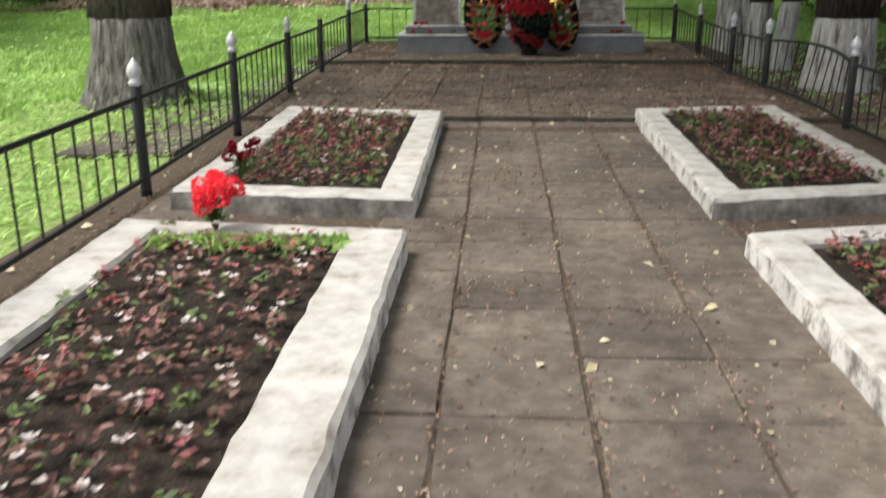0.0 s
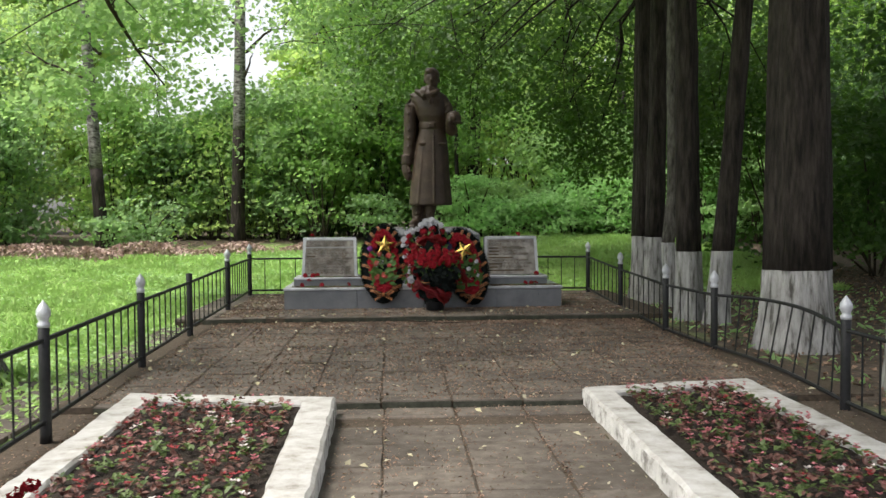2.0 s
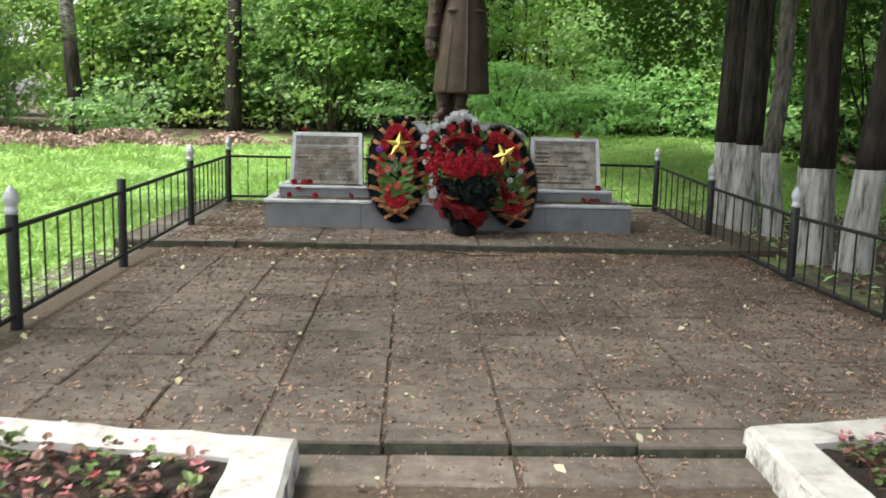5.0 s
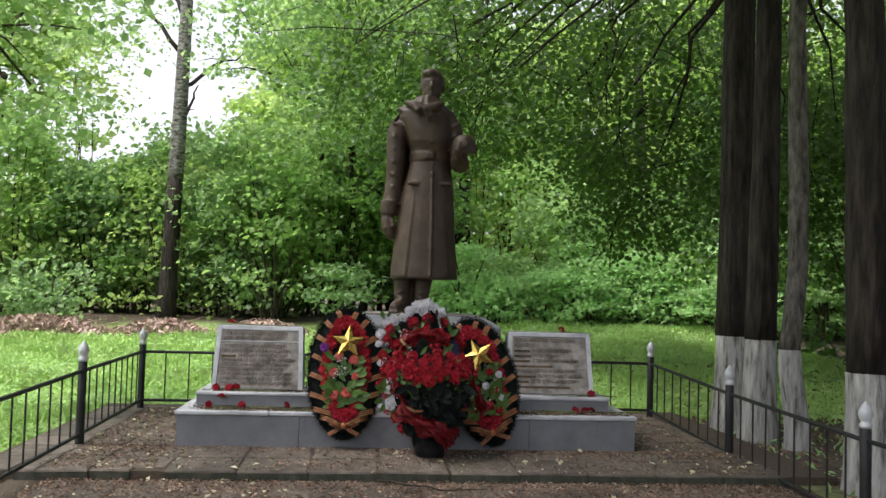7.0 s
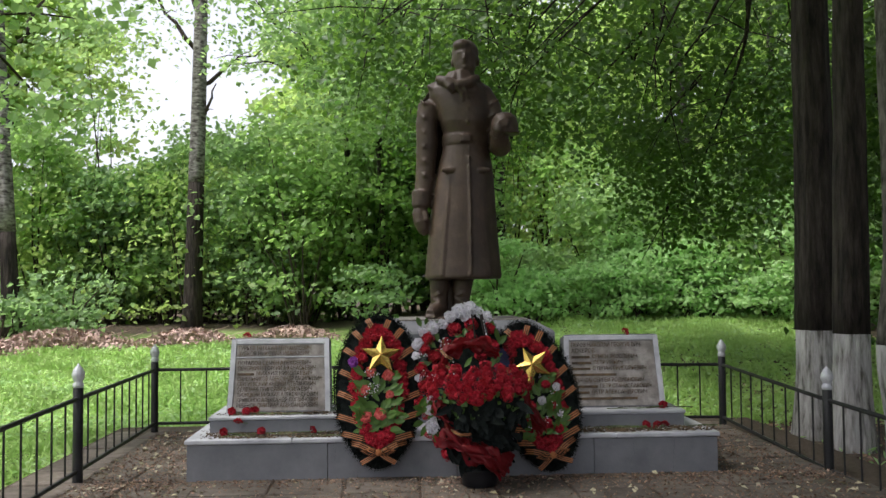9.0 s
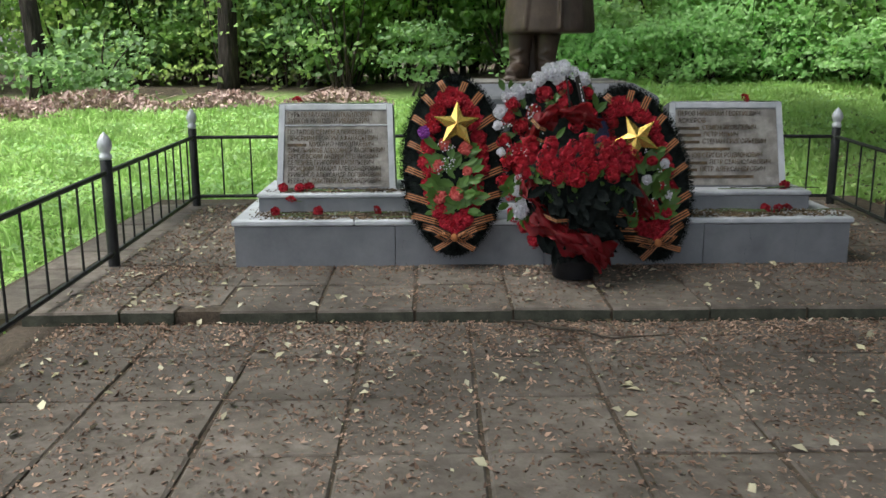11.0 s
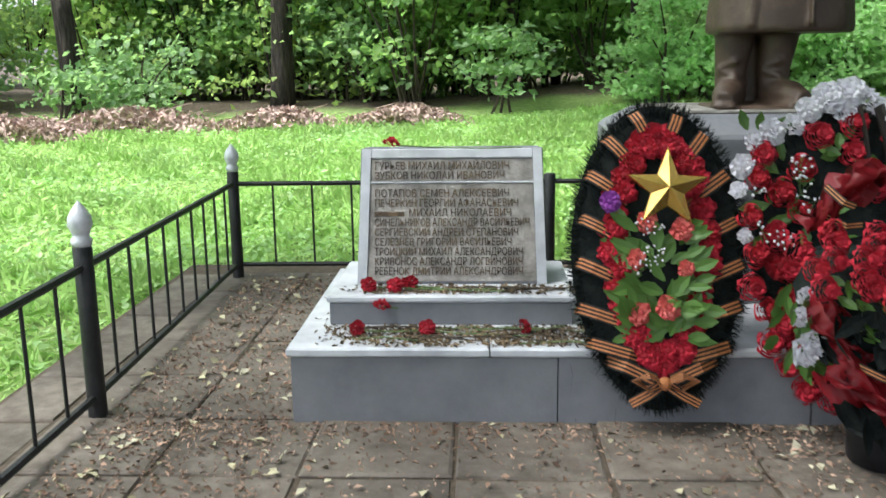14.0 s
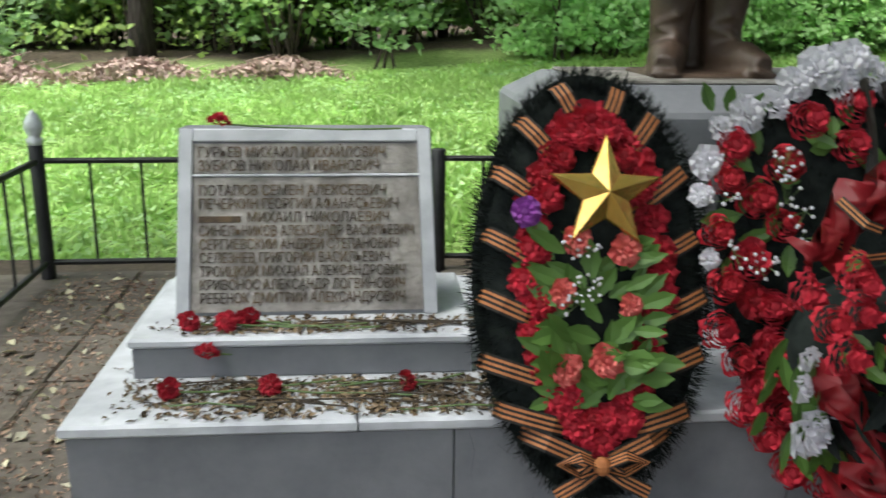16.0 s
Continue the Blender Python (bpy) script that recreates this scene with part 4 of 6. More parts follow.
            r.append((x0 + (x1 - x0) * k, yb + 0.04 - 0.06 * (1 - k) + 0.02 * math.sin(k * 16), z))
        cape.append(r)
    s.rings(cape)
    # hanging arm with wide sleeve, cuff and closed fist
    s.tube([(-0.13, 0.0, 2.03), (-0.225, 0.0, 1.985), (-0.272, 0.0, 1.86), (-0.287, 0.0, 1.70), (-0.283, 0.0, 1.53), (-0.298, 0.0, 1.31), (-0.318, -0.02, 1.10), (-0.335, -0.035, 0.98)],
           [0.07, 0.082, 0.09, 0.095, 0.096, 0.085, 0.080, 0.074], 18)
    s.tube([(-0.335, -0.035, 1.10), (-0.342, -0.04, 0.965)], [0.088, 0.083], 18)
    s.tube([(-0.342, -0.04, 0.99), (-0.352, -0.05, 0.90), (-0.345, -0.06, 0.83), (-0.322, -0.065, 0.76), (-0.30, -0.065, 0.72)], [0.058, 0.068, 0.066, 0.05, 0.026], 14)
    s.tube([(-0.31, -0.10, 0.92), (-0.29, -0.115, 0.84)], [0.024, 0.018], 8)
    for k in range(7):
        z = 1.86 - 0.125 * k
        s.tube([(-0.375, -0.03, z + 0.07), (-0.31, -0.093, z), (-0.22, -0.06, z - 0.05)], [0.006, 0.013 + 0.004 * (k % 2), 0.006], 6)
    # bent arm: elbow low at the side, forearm forward under the helmet
    s.tube([(0.13, 0.0, 2.03), (0.215, 0.0, 1.97), (0.285, 0.0, 1.84), (0.32, 0.0, 1.68), (0.345, -0.01, 1.54), (0.35, -0.05, 1.47)], [0.07, 0.082, 0.088, 0.086, 0.088, 0.085], 18)
    s.tube([(0.355, 0.0, 1.50), (0.35, -0.12, 1.48), (0.33, -0.22, 1.52), (0.31, -0.28, 1.56)], [0.088, 0.092, 0.08, 0.06], 16)
    for k in range(4):
        z = 1.86 - 0.1 * k
        s.tube([(0.20 + 0.02 * k, -0.075, z - 0.04), (0.28 + 0.012 * k, -0.094, z), (0.36, -0.05, z + 0.05)], [0.006, 0.014, 0.006], 6)
    # helmet held against the side, fingers over its rim
    s.rings([[(0.372 + r * math.cos(w), -0.235 + r * 0.95 * math.sin(w), z) for w in np.linspace(0, 2 * math.pi, 24, endpoint=False)]
             for r, z in ((0.128, 1.565), (0.130, 1.58), (0.118, 1.60), (0.118, 1.645), (0.106, 1.70), (0.08, 1.735), (0.042, 1.752), (0.01, 1.757))])
    s.tube([(0.30, -0.29, 1.55), (0.31, -0.34, 1.60), (0.33, -0.36, 1.63)], [0.05, 0.045, 0.02], 10)
    for k in range(4):
        s.tube([(0.27 + 0.028 * k, -0.33, 1.60 - 0.008 * k), (0.30 + 0.026 * k, -0.362, 1.625), (0.32 + 0.024 * k, -0.35, 1.665)], 0.015, 6)
    # boots and shins, the weight on one leg
    for x, tx in ((-0.19, -0.085), (0.01, 0.075)):
        s.tube([(x + 0.02, 0.02, 0.46), (x + 0.008, 0.015, 0.30), (x, 0.02, 0.18), (x, 0.02, 0.09)], [0.108, 0.090, 0.074, 0.072], 16)
        for z, tip in ((0.14, 0.03), (0.21, -0.03), (0.30, 0.04)):
            s.tube([(x - 0.075, -0.02, z + tip), (x, -0.068, z), (x + 0.075, -0.02, z - tip)], [0.004, 0.012, 0.004], 6)
        s.tube([(x, 0.09, 0.05), (x, 0.0, 0.065), (x + tx * 0.6, -0.12, 0.055), (x + tx, -0.21, 0.035)], [0.062, 0.072, 0.066, 0.042], 14)
        s.tube([(x, 0.11, 0.012), (x, 0.0, 0.012), (x + tx * 0.6, -0.12, 0.012), (x + tx * 1.05, -0.235, 0.012)], [0.06, 0.072, 0.072, 0.05], 12, flat=0.25)
    # low cast base under the boots
    s.box((-0.30, -0.22, -0.03), (0.16, 0.2, 0.012), None, 0.01)
    s.tube([(-0.09, 0.16, 0.0), (-0.05, 0.14, 0.40)], [0.10, 0.1], 10)
    body, s = s, Shape()
    # neck and head
    hx = 0.035
    s.tube([(0.015, 0.0, 2.0), (hx - 0.005, -0.015, 2.14)], [0.075, 0.066], 14)
    s.ball((hx, 0.0, 2.26), (0.096, 0.118, 0.13), None, 20, 14)
    s.ball((hx, -0.03, 2.195), (0.08, 0.088, 0.10), None, 18, 12)
    s.ball((hx, 0.022, 2.30), (0.105, 0.122, 0.108), None, 20, 12)
    s.ball((hx - 0.02, -0.05, 2.345), (0.075, 0.07, 0.05), None, 16, 8)
    s.tube([(hx, -0.112, 2.27), (hx, -0.134, 2.222), (hx, -0.118, 2.208)], [0.011, 0.018, 0.014], 8)
    s.tube([(hx - 0.06, -0.095, 2.283), (hx, -0.112, 2.278), (hx + 0.06, -0.095, 2.283)], [0.006, 0.011, 0.006], 8)
    s.tube([(hx - 0.03, -0.108, 2.165), (hx, -0.116, 2.168), (hx + 0.03, -0.108, 2.165)], [0.005, 0.008, 0.005], 6)
    for sx in (-1, 1):
        s.ball((hx + sx * 0.098, 0.012, 2.235), (0.013, 0.028, 0.036), None, 8, 6)
    s.moved(Matrix.Translation((0.058, 0, 2.115)) @ Matrix.Rotation(radians(-6), 4, "Z") @ Matrix.Scale(1.15, 4) @ Matrix.Translation((-0.035, 0, -2.115)))
    body.add(s.v, s.f)
    ob = part("soldier_statue", body, M_BRONZE)
    ob.matrix_basis = pose(0.42, 16.05, T3 + 0.302 + 0.84)
    rm = ob.modifiers.new("melt", "REMESH")
    rm.mode = "VOXEL"
    rm.voxel_size = 0.0115
    rm.use_smooth_shade = True
    tagged(ob, "brown painted statue of a soldier in a greatcoat holding a helmet", "statue")


make_statue()

# ---- name plaques ----
def text_mesh(body, height, width):
    """One line of raised letters, its left end at the origin, squeezed to the width."""
    c = bpy.data.curves.new("inscription", "FONT")
    c.body = body
    c.size = height * 1.35
    c.resolution_u = 2
    c.extrude = 0.0022
    o = bpy.data.objects.new("inscription", c)
    scene.collection.objects.link(o)
    bpy.context.view_layer.update()
    me = bpy.data.meshes.new_from_object(o.evaluated_get(bpy.context.evaluated_depsgraph_get()))
    w = max(v.co.x for v in me.vertices)
    me.transform(Matrix.Diagonal((width / w, 1, 1, 1)))
    me.materials.clear()
    me.materials.append(M_LETTER)
    bpy.data.objects.remove(o)
    bpy.data.curves.remove(c)
    return me


def name_stele(x, y, lines, split, mirror=1):
    """A grey stele with a sunk plaque, leaning back on its own step."""
    st = empty("memorial_stele", x, y, T3 + 0.30)
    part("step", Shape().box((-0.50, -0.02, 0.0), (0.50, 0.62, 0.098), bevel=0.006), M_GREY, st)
    part("step_slab", Shape().box((-0.51, -0.03, 0.098), (0.51, 0.63, 0.128), bevel=0.008), M_GREY_TOP, st, "grey painted step slab, paler for the light on top")
    lean = 14
    wb, wt, h = 0.408, 0.388, 0.60
    tilt = pose(0, 0.17, 0.128, -lean)
    body = Shape()
    rows = []
    for wz, z, y0, y1 in ((wb, -0.02, 0.0, 0.30), (wb, 0.0, 0.0, 0.30), (wt + 0.006, h - 0.012, 0.0, 0.15), (wt - 0.02, h, 0.012, 0.135)):
        rows.append([(-wz, y0, z), (wz, y0, z), (wz, y1, z), (-wz, y1, z)])
    body.rings(rows)
    body.moved(tilt)
    part("stele_body", body, M_GREY, st)
    for x0, x1 in ((-1, -0.9), (0.9, 1)):  # raised frame at the sides and on top
        f = Shape()
        f.rings([[(w * x0, -0.014, z), (w * x1, -0.014, z), (w * x1, 0.004, z), (w * x0, 0.004, z)] for w, z in ((wb, 0.0), (wt, h - 0.014))])
        part("side_frame", f.moved(tilt), M_GREY_TOP, st)
    part("top_frame", Shape().box((-wt * 0.9 + 0.002, -0.014, h - 0.055), (wt * 0.9 - 0.002, 0.004, h - 0.014), bevel=0.004).moved(tilt), M_GREY_TOP, st)
    n = len(lines)
    z_top, z_low = h - 0.072, 0.06
    step = (z_top - z_low) / (n - 0.3 if not split else n + 0.1)
    plates = [(0.012, h - 0.06)]
    if split:
        cut = z_top - step * (split + 0.22) + 0.012
        plates = [(0.012, cut - 0.012), (cut, h - 0.06)]
        part("dividing_frame", Shape().box((-0.365, -0.012, cut - 0.010), (0.365, 0.004, cut - 0.002), bevel=0.002).moved(tilt), M_GREY_TOP, st)
    for a, b in plates:
        wa, wz = wb * 0.895 - (wb - wt) * 0.9 * a / h, wb * 0.895 - (wb - wt) * 0.9 * b / h
        p = Shape().rings([[(-w, -0.007, z), (w, -0.007, z), (w, 0.003, z), (-w, 0.003, z)] for w, z in ((wa, a), (wz, b))])
        part("name_plate", p.moved(tilt), M_PLAQUE, st, "brown weathered plate of raised names")
    for i, (body_text, width, unread) in enumerate(lines):
        z = z_top - step * (i + 0.55) - (0.035 if split and i >= split else 0)
        at = tilt @ pose(-0.335, -0.0085, z - 0.008, 90)
        lead = 0.0
        if unread:  # a word that cannot be made out stays a worn bar
            part("worn_word", Shape().box((0, 0, -0.001), (unread, 0.02, 0.002), bevel=0.0008), M_LETTER, st, at=at)
            lead = unread + 0.018
        if body_text:
            part("inscription", text_mesh(body_text, 0.034, width * 0.97 - lead), None, st, at=at @ Matrix.Translation((lead, 0, 0)))
    return tagged(st, "grey concrete stele with a weathered plaque of raised names", "memorial stone", "name stones on the plinth")


name_stele(-1.078, 15.27, [("ГУРЬЕВ МИХАИЛ МИХАЙЛОВИЧ", 0.60, 0), ("ЗУБКОВ НИКОЛАЙ ИВАНОВИЧ", 0.58, 0), ("ПОТАПОВ СЕМЕН АЛЕКСЕЕВИЧ", 0.60, 0),
                          ("ПЕЧЕРКИН ГЕОРГИЙ АФАНАСЬЕВИЧ", 0.64, 0), ("МИХАИЛ НИКОЛАЕВИЧ", 0.61, 0.13), ("СИНЕЛЬНИКОВ АЛЕКСАНДР ВАСИЛЬЕВИЧ", 0.69, 0),
                          ("СЕРГИЕВСКИЙ АНДРЕЙ СТЕПАНОВИЧ", 0.64, 0), ("СЕЛЕЗНЕВ ГРИГОРИЙ ВАСИЛЬЕВИЧ", 0.61, 0), ("ТРОИЦКИЙ МИХАИЛ АЛЕКСАНДРОВИЧ", 0.66, 0),
                          ("КРИВОНОС АЛЕКСАНДР ЛОГВИНОВИЧ", 0.66, 0), ("РЕБЕНОК ДМИТРИЙ АЛЕКСАНДРОВИЧ", 0.66, 0)], 2)
name_stele(1.62, 15.27, [("ПЕРОВ НИКОЛАЙ ГЕОРГИЕВИЧ", 0.59, 0), ("АСКЕРОВ", 0.20, 0), ("СЕМЕН ЯКОВЛЕВИЧ", 0.56, 0.15), ("ПЕТР ИЛЬИЧ", 0.43, 0.16),
                         ("СТЕПАН ГРИГОРЬЕВИЧ", 0.63, 0.15), ("", 0.3, 0.36), ("ИВАНОВ СЕРГЕЙ РОДИОНОВИЧ", 0.60, 0), ("ПЕТР СТАНИСЛАВОВИЧ", 0.66, 0.2),
                         ("ПЕТР АЛЕКСАНДРОВИЧ", 0.62, 0.13), ("", 0.5, 0.52)], 0)

# ---- flowers and wreaths ----
M_CARN = leaf_mat("red_cloth_petal", (0.20, 0.006, 0.014), (0.42, 0.016, 0.034), (0.42, 0.02, 0.03), 0.15, 0.85)
M_DEEPRED = leaf_mat("deep_red_cloth_petal", (0.16, 0.004, 0.009), (0.35, 0.011, 0.022), (0.36, 0.018, 0.02), 0.12, 0.85)
M_CORAL = leaf_mat("coral_cloth_petal", (0.36, 0.05, 0.046), (0.58, 0.15, 0.13), (0.55, 0.16, 0.13), 0.15, 0.6)
M_NEON = leaf_mat("bright_pink_red_petal", (0.80, 0.03, 0.06), (0.95, 0.08, 0.11), (0.9, 0.1, 0.12), 0.2, 0.5)
M_PETALWHITE = leaf_mat("white_cloth_petal", (0.52, 0.51, 0.55), (0.68, 0.67, 0.72), (0.6, 0.6, 0.64), 0.3, 0.9)
M_PURPLE = leaf_mat("purple_cloth_petal", (0.12, 0.02, 0.16), (0.26, 0.06, 0.32), (0.2, 0.05, 0.25), 0.15, 0.6)
M_CLOTHLEAF = leaf_mat("green_cloth_leaf", (0.022, 0.062, 0.011), (0.105, 0.19, 0.042), (0.07, 0.16, 0.03), 0.15, 0.4)
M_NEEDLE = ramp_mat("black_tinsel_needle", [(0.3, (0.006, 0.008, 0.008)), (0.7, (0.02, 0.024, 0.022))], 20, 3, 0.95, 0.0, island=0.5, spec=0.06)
M_ORANGE = ramp_mat("orange_ribbon_stripe", [(0.3, (0.24, 0.085, 0.03)), (0.7, (0.38, 0.15, 0.055))], 14, 4, 0.6, 0.1, spec=0.2)
M_BLACKRIB = ramp_mat("black_ribbon_stripe", [(0.3, (0.008, 0.007, 0.006)), (0.7, (0.02, 0.017, 0.014))], 14, 4, 0.6, 0.1, spec=0.2)
M_GOLD = ramp_mat("gold_foil", [(0.3, (0.64, 0.40, 0.085)), (0.7, (0.80, 0.56, 0.18))], 6, 4, 0.24, 0.25, 16, metal=0.85, spec=0.5)
M_GAUZE = leaf_mat("dark_red_gauze", (0.13, 0.006, 0.010), (0.25, 0.014, 0.02), (0.42, 0.025, 0.03), 0.5, 0.4)
M_STEM = ramp_mat("green_stem", [(0.3, (0.05, 0.09, 0.03)), (0.7, (0.12, 0.17, 0.06))], 20, 3, 0.6, 0.0)
M_POT = ramp_mat("black_plastic", [(0.3, (0.006, 0.006, 0.007)), (0.7, (0.015, 0.015, 0.017))], 10, 3, 0.45, 0.1, spec=0.25)
M_NAVY = ramp_mat("navy_tinsel", [(0.3, (0.008, 0.008, 0.03)), (0.7, (0.02, 0.02, 0.07))], 10, 3, 0.5, 0.1)


def flower_mesh(name, mat, r, seed, rings=4, points=13, dome=0.55, frill=1.0):
    """A ruffled flower head that looks along -y: zigzag frills, ring within ring."""
    rr = random.Random(seed)
    s = Shape()
    for k in range(rings):
        e0, e1 = r * (0.10 + 0.16 * k), r * (0.42 + 0.58 * k / (rings - 1))
        d0, d1 = -r * dome * (1 - 0.30 * k) * 0.55, -r * dome * (1.05 - 0.30 * k)
        ph = rr.uniform(0, 6.28)
        n = points + k * 2
        vs = []
        for i in range(n):
            w = ph + 2 * math.pi * i / n
            q = e1 * (1 + frill * rr.uniform(-0.16, 0.06))
            vs.append((e0 * math.cos(w), d0, e0 * math.sin(w)))
            vs.append((q * math.cos(w), d1 + r * frill * (0.14 if i % 2 else -0.10) + rr.uniform(-0.05, 0.05) * r, q * math.sin(w)))
        s.add(vs, [(2 * i, 2 * i + 1, (2 * i + 3) % (2 * n), (2 * i + 2) % (2 * n)) for i in range(n)], mat)
    c = 0.42 if dome > 0.7 else 0.32
    s.ball((0, -r * dome * 0.5, 0), (r * c, r * c * 0.9, r * c), mat, 10, 5)
    s.lathe((0, 0, 0), [(r * 0.1, 0), (r * 0.1, 0.001)], 6, mat)
    return s.mesh(name)


CARN = [flower_mesh("carnation", M_CARN, 0.05, 1), flower_mesh("carnation", M_CARN, 0.046, 2), flower_mesh("carnation", M_DEEPRED, 0.05, 3)]
CORAL = [flower_mesh("coral_carnation", M_CORAL, 0.042, 4), flower_mesh("coral_carnation", M_CORAL, 0.038, 5)]
ROSE = [flower_mesh("rose", M_CARN, 0.055, 6, 6, 11, 0.8), flower_mesh("rose", M_DEEPRED, 0.05, 7, 6, 12, 0.8), flower_mesh("rose", M_CARN, 0.052, 17, 6, 10, 0.8)]
WHITEF = [flower_mesh("white_flower", M_PETALWHITE, 0.055, 8), flower_mesh("white_flower", M_PETALWHITE, 0.045, 9)]
PURPLEF = flower_mesh("purple_flower", M_PURPLE, 0.036, 10)
SPRIG = []
for k in range(2):
    rr = random.Random(30 + k)
    s = Shape()
    for i in range(7):
        p = (rr.uniform(-0.03, 0.03), -rr.uniform(0.01, 0.04), rr.uniform(-0.03, 0.03))
        s.ball(p, 0.0048, M_PETALWHITE, 6, 3)
        s.tube([(0, 0, -0.02), p], 0.0012, 3, M_STEM, caps=False)
    SPRIG.append(s.mesh("sprig"))


def cloth_leaf_mesh(name, length, width, mat=None):
    """A toothed, ribbed leaf growing along +z, bent outwards."""
    s = Shape()
    n = 7
    vs = []
    for i in range(n + 1):
        k = i / n
        w = width * math.sin(math.pi * min(k * 0.92 + 0.06, 1)) * (1.0 if i % 2 else 0.86) * 0.5
        y = -0.25 * length * k * k + 0.01
        vs += [(-w, y - 0.22 * w, k * length), (0, y, k * length), (w, y - 0.22 * w, k * length)]
    fs = []
    for i in range(n):
        a = i * 3
        fs += [(a, a + 1, a + 4, a + 3), (a + 1, a + 2, a + 5, a + 4)]
    return s.add(vs, fs, mat or M_CLOTHLEAF).mesh(name)


LEAVES = [cloth_leaf_mesh("leaf", 0.115, 0.062), cloth_leaf_mesh("leaf", 0.095, 0.055), cloth_leaf_mesh("leaf", 0.13, 0.05)]


def ribbon_strip(s, pts, width, normal_hint, stripes=7):
    """A striped ribbon along points: dark and orange bands side by side."""
    pts = [Vector(p) for p in pts]
    hint = Vector(normal_hint)
    rows = []
    for i, p in enumerate(pts):
        d = (pts[min(i + 1, len(pts) - 1)] - pts[max(i - 1, 0)]).normalized()
        side = d.cross(hint).normalized()
        rows.append([p + side * width * (j / stripes - 0.5) for j in range(stripes + 1)])
    c = stripes + 1
    k0 = len(s.v)
    s.v.extend(tuple(p) for r in rows for p in r)
    for j in range(stripes):
        m = s.mat(M_ORANGE if j % 2 == 1 else M_BLACKRIB)
        for i in range(len(rows) - 1):
            s.f.append((k0 + i * c + j, k0 + i * c + j + 1, k0 + (i + 1) * c + j + 1, k0 + (i + 1) * c + j))
            s.mi.append(m)
    return s


def star_shape(R, depth=0.035):
    s = Shape()
    rim = []
    for i in range(10):
        w = math.pi / 2 + i * math.pi / 5
        r = R if i % 2 == 0 else R * 0.42
        rim.append((r * math.cos(w), 0.0, r * math.sin(w)))
    lip = [(x * 0.95, -0.006, z * 0.95) for x, y, z in rim]
    back = [(x, 0.012, z) for x, y, z in rim]
    vs = rim + lip + back + [(0, -depth, 0)]
    fs = []
    for i in range(10):
        j = (i + 1) % 10
        fs += [(i, j, 10 + j, 10 + i), (10 + i, 10 + j, 30), (i, 20 + i, 20 + j, j)]
    fs.append(tuple(20 + i for i in range(10)))
    return s.add(vs, fs)


def oval(a, b, w, point=0.0):
    """A point of an oval that narrows towards its foot."""
    x, z = a * math.cos(w), b * math.sin(w)
    if z < 0:
        x *= 1 - point * (z / b) ** 2
    return x, z


def needle_backing(a, b, seed, count, point, inner=0.0, length=(0.05, 0.10)):
    rr = random.Random(seed)
    s = Shape()
    rings = []
    for k, y in ((1.03, 0.045), (1.05, 0.0), (0.95, -0.035), (0.6, -0.05), (0.2, -0.05)):
        rings.append([(oval(a * k * 0.9, b * k * 0.93, w, point)[0], y, oval(a * k * 0.9, b * k * 0.93, w, point)[1]) for w in np.linspace(0, 2 * math.pi, 36, endpoint=False)])
    s.rings(rings)
    for i in range(count):
        w = rr.uniform(0, 2 * math.pi)
        k = rr.uniform(0.25, 0.96) if rr.random() < 0.6 else rr.uniform(0.86, 0.98)
        x, z = oval(a * k, b * k, w, point)
        d = Vector((math.cos(w) * rr.uniform(0.2, 1), -rr.uniform(0.05, 0.9), math.sin(w) * rr.uniform(0.2, 1) + rr.uniform(-0.3, 0.3))).normalized()
        L = rr.uniform(*length) * (0.75 if k > 0.85 else 1.0)
        q = Vector((rr.uniform(-1, 1), rr.uniform(-1, 1), rr.uniform(-1, 1))).normalized() * 0.0024
        p = Vector((x, -0.03, z))
        s.add([tuple(p - q), tuple(p + q), tuple(p + d * L)], [(0, 1, 2)])
    return s


def put(mesh, name, parent, u, v, depth, facing=(0, 0), roll=0.0, scale=1.0):
    ob = part(name, mesh, None, parent)
    ob.matrix_basis = pose(u, depth, v, facing[0], roll, facing[1]) @ Matrix.Scale(scale, 4)
    return ob


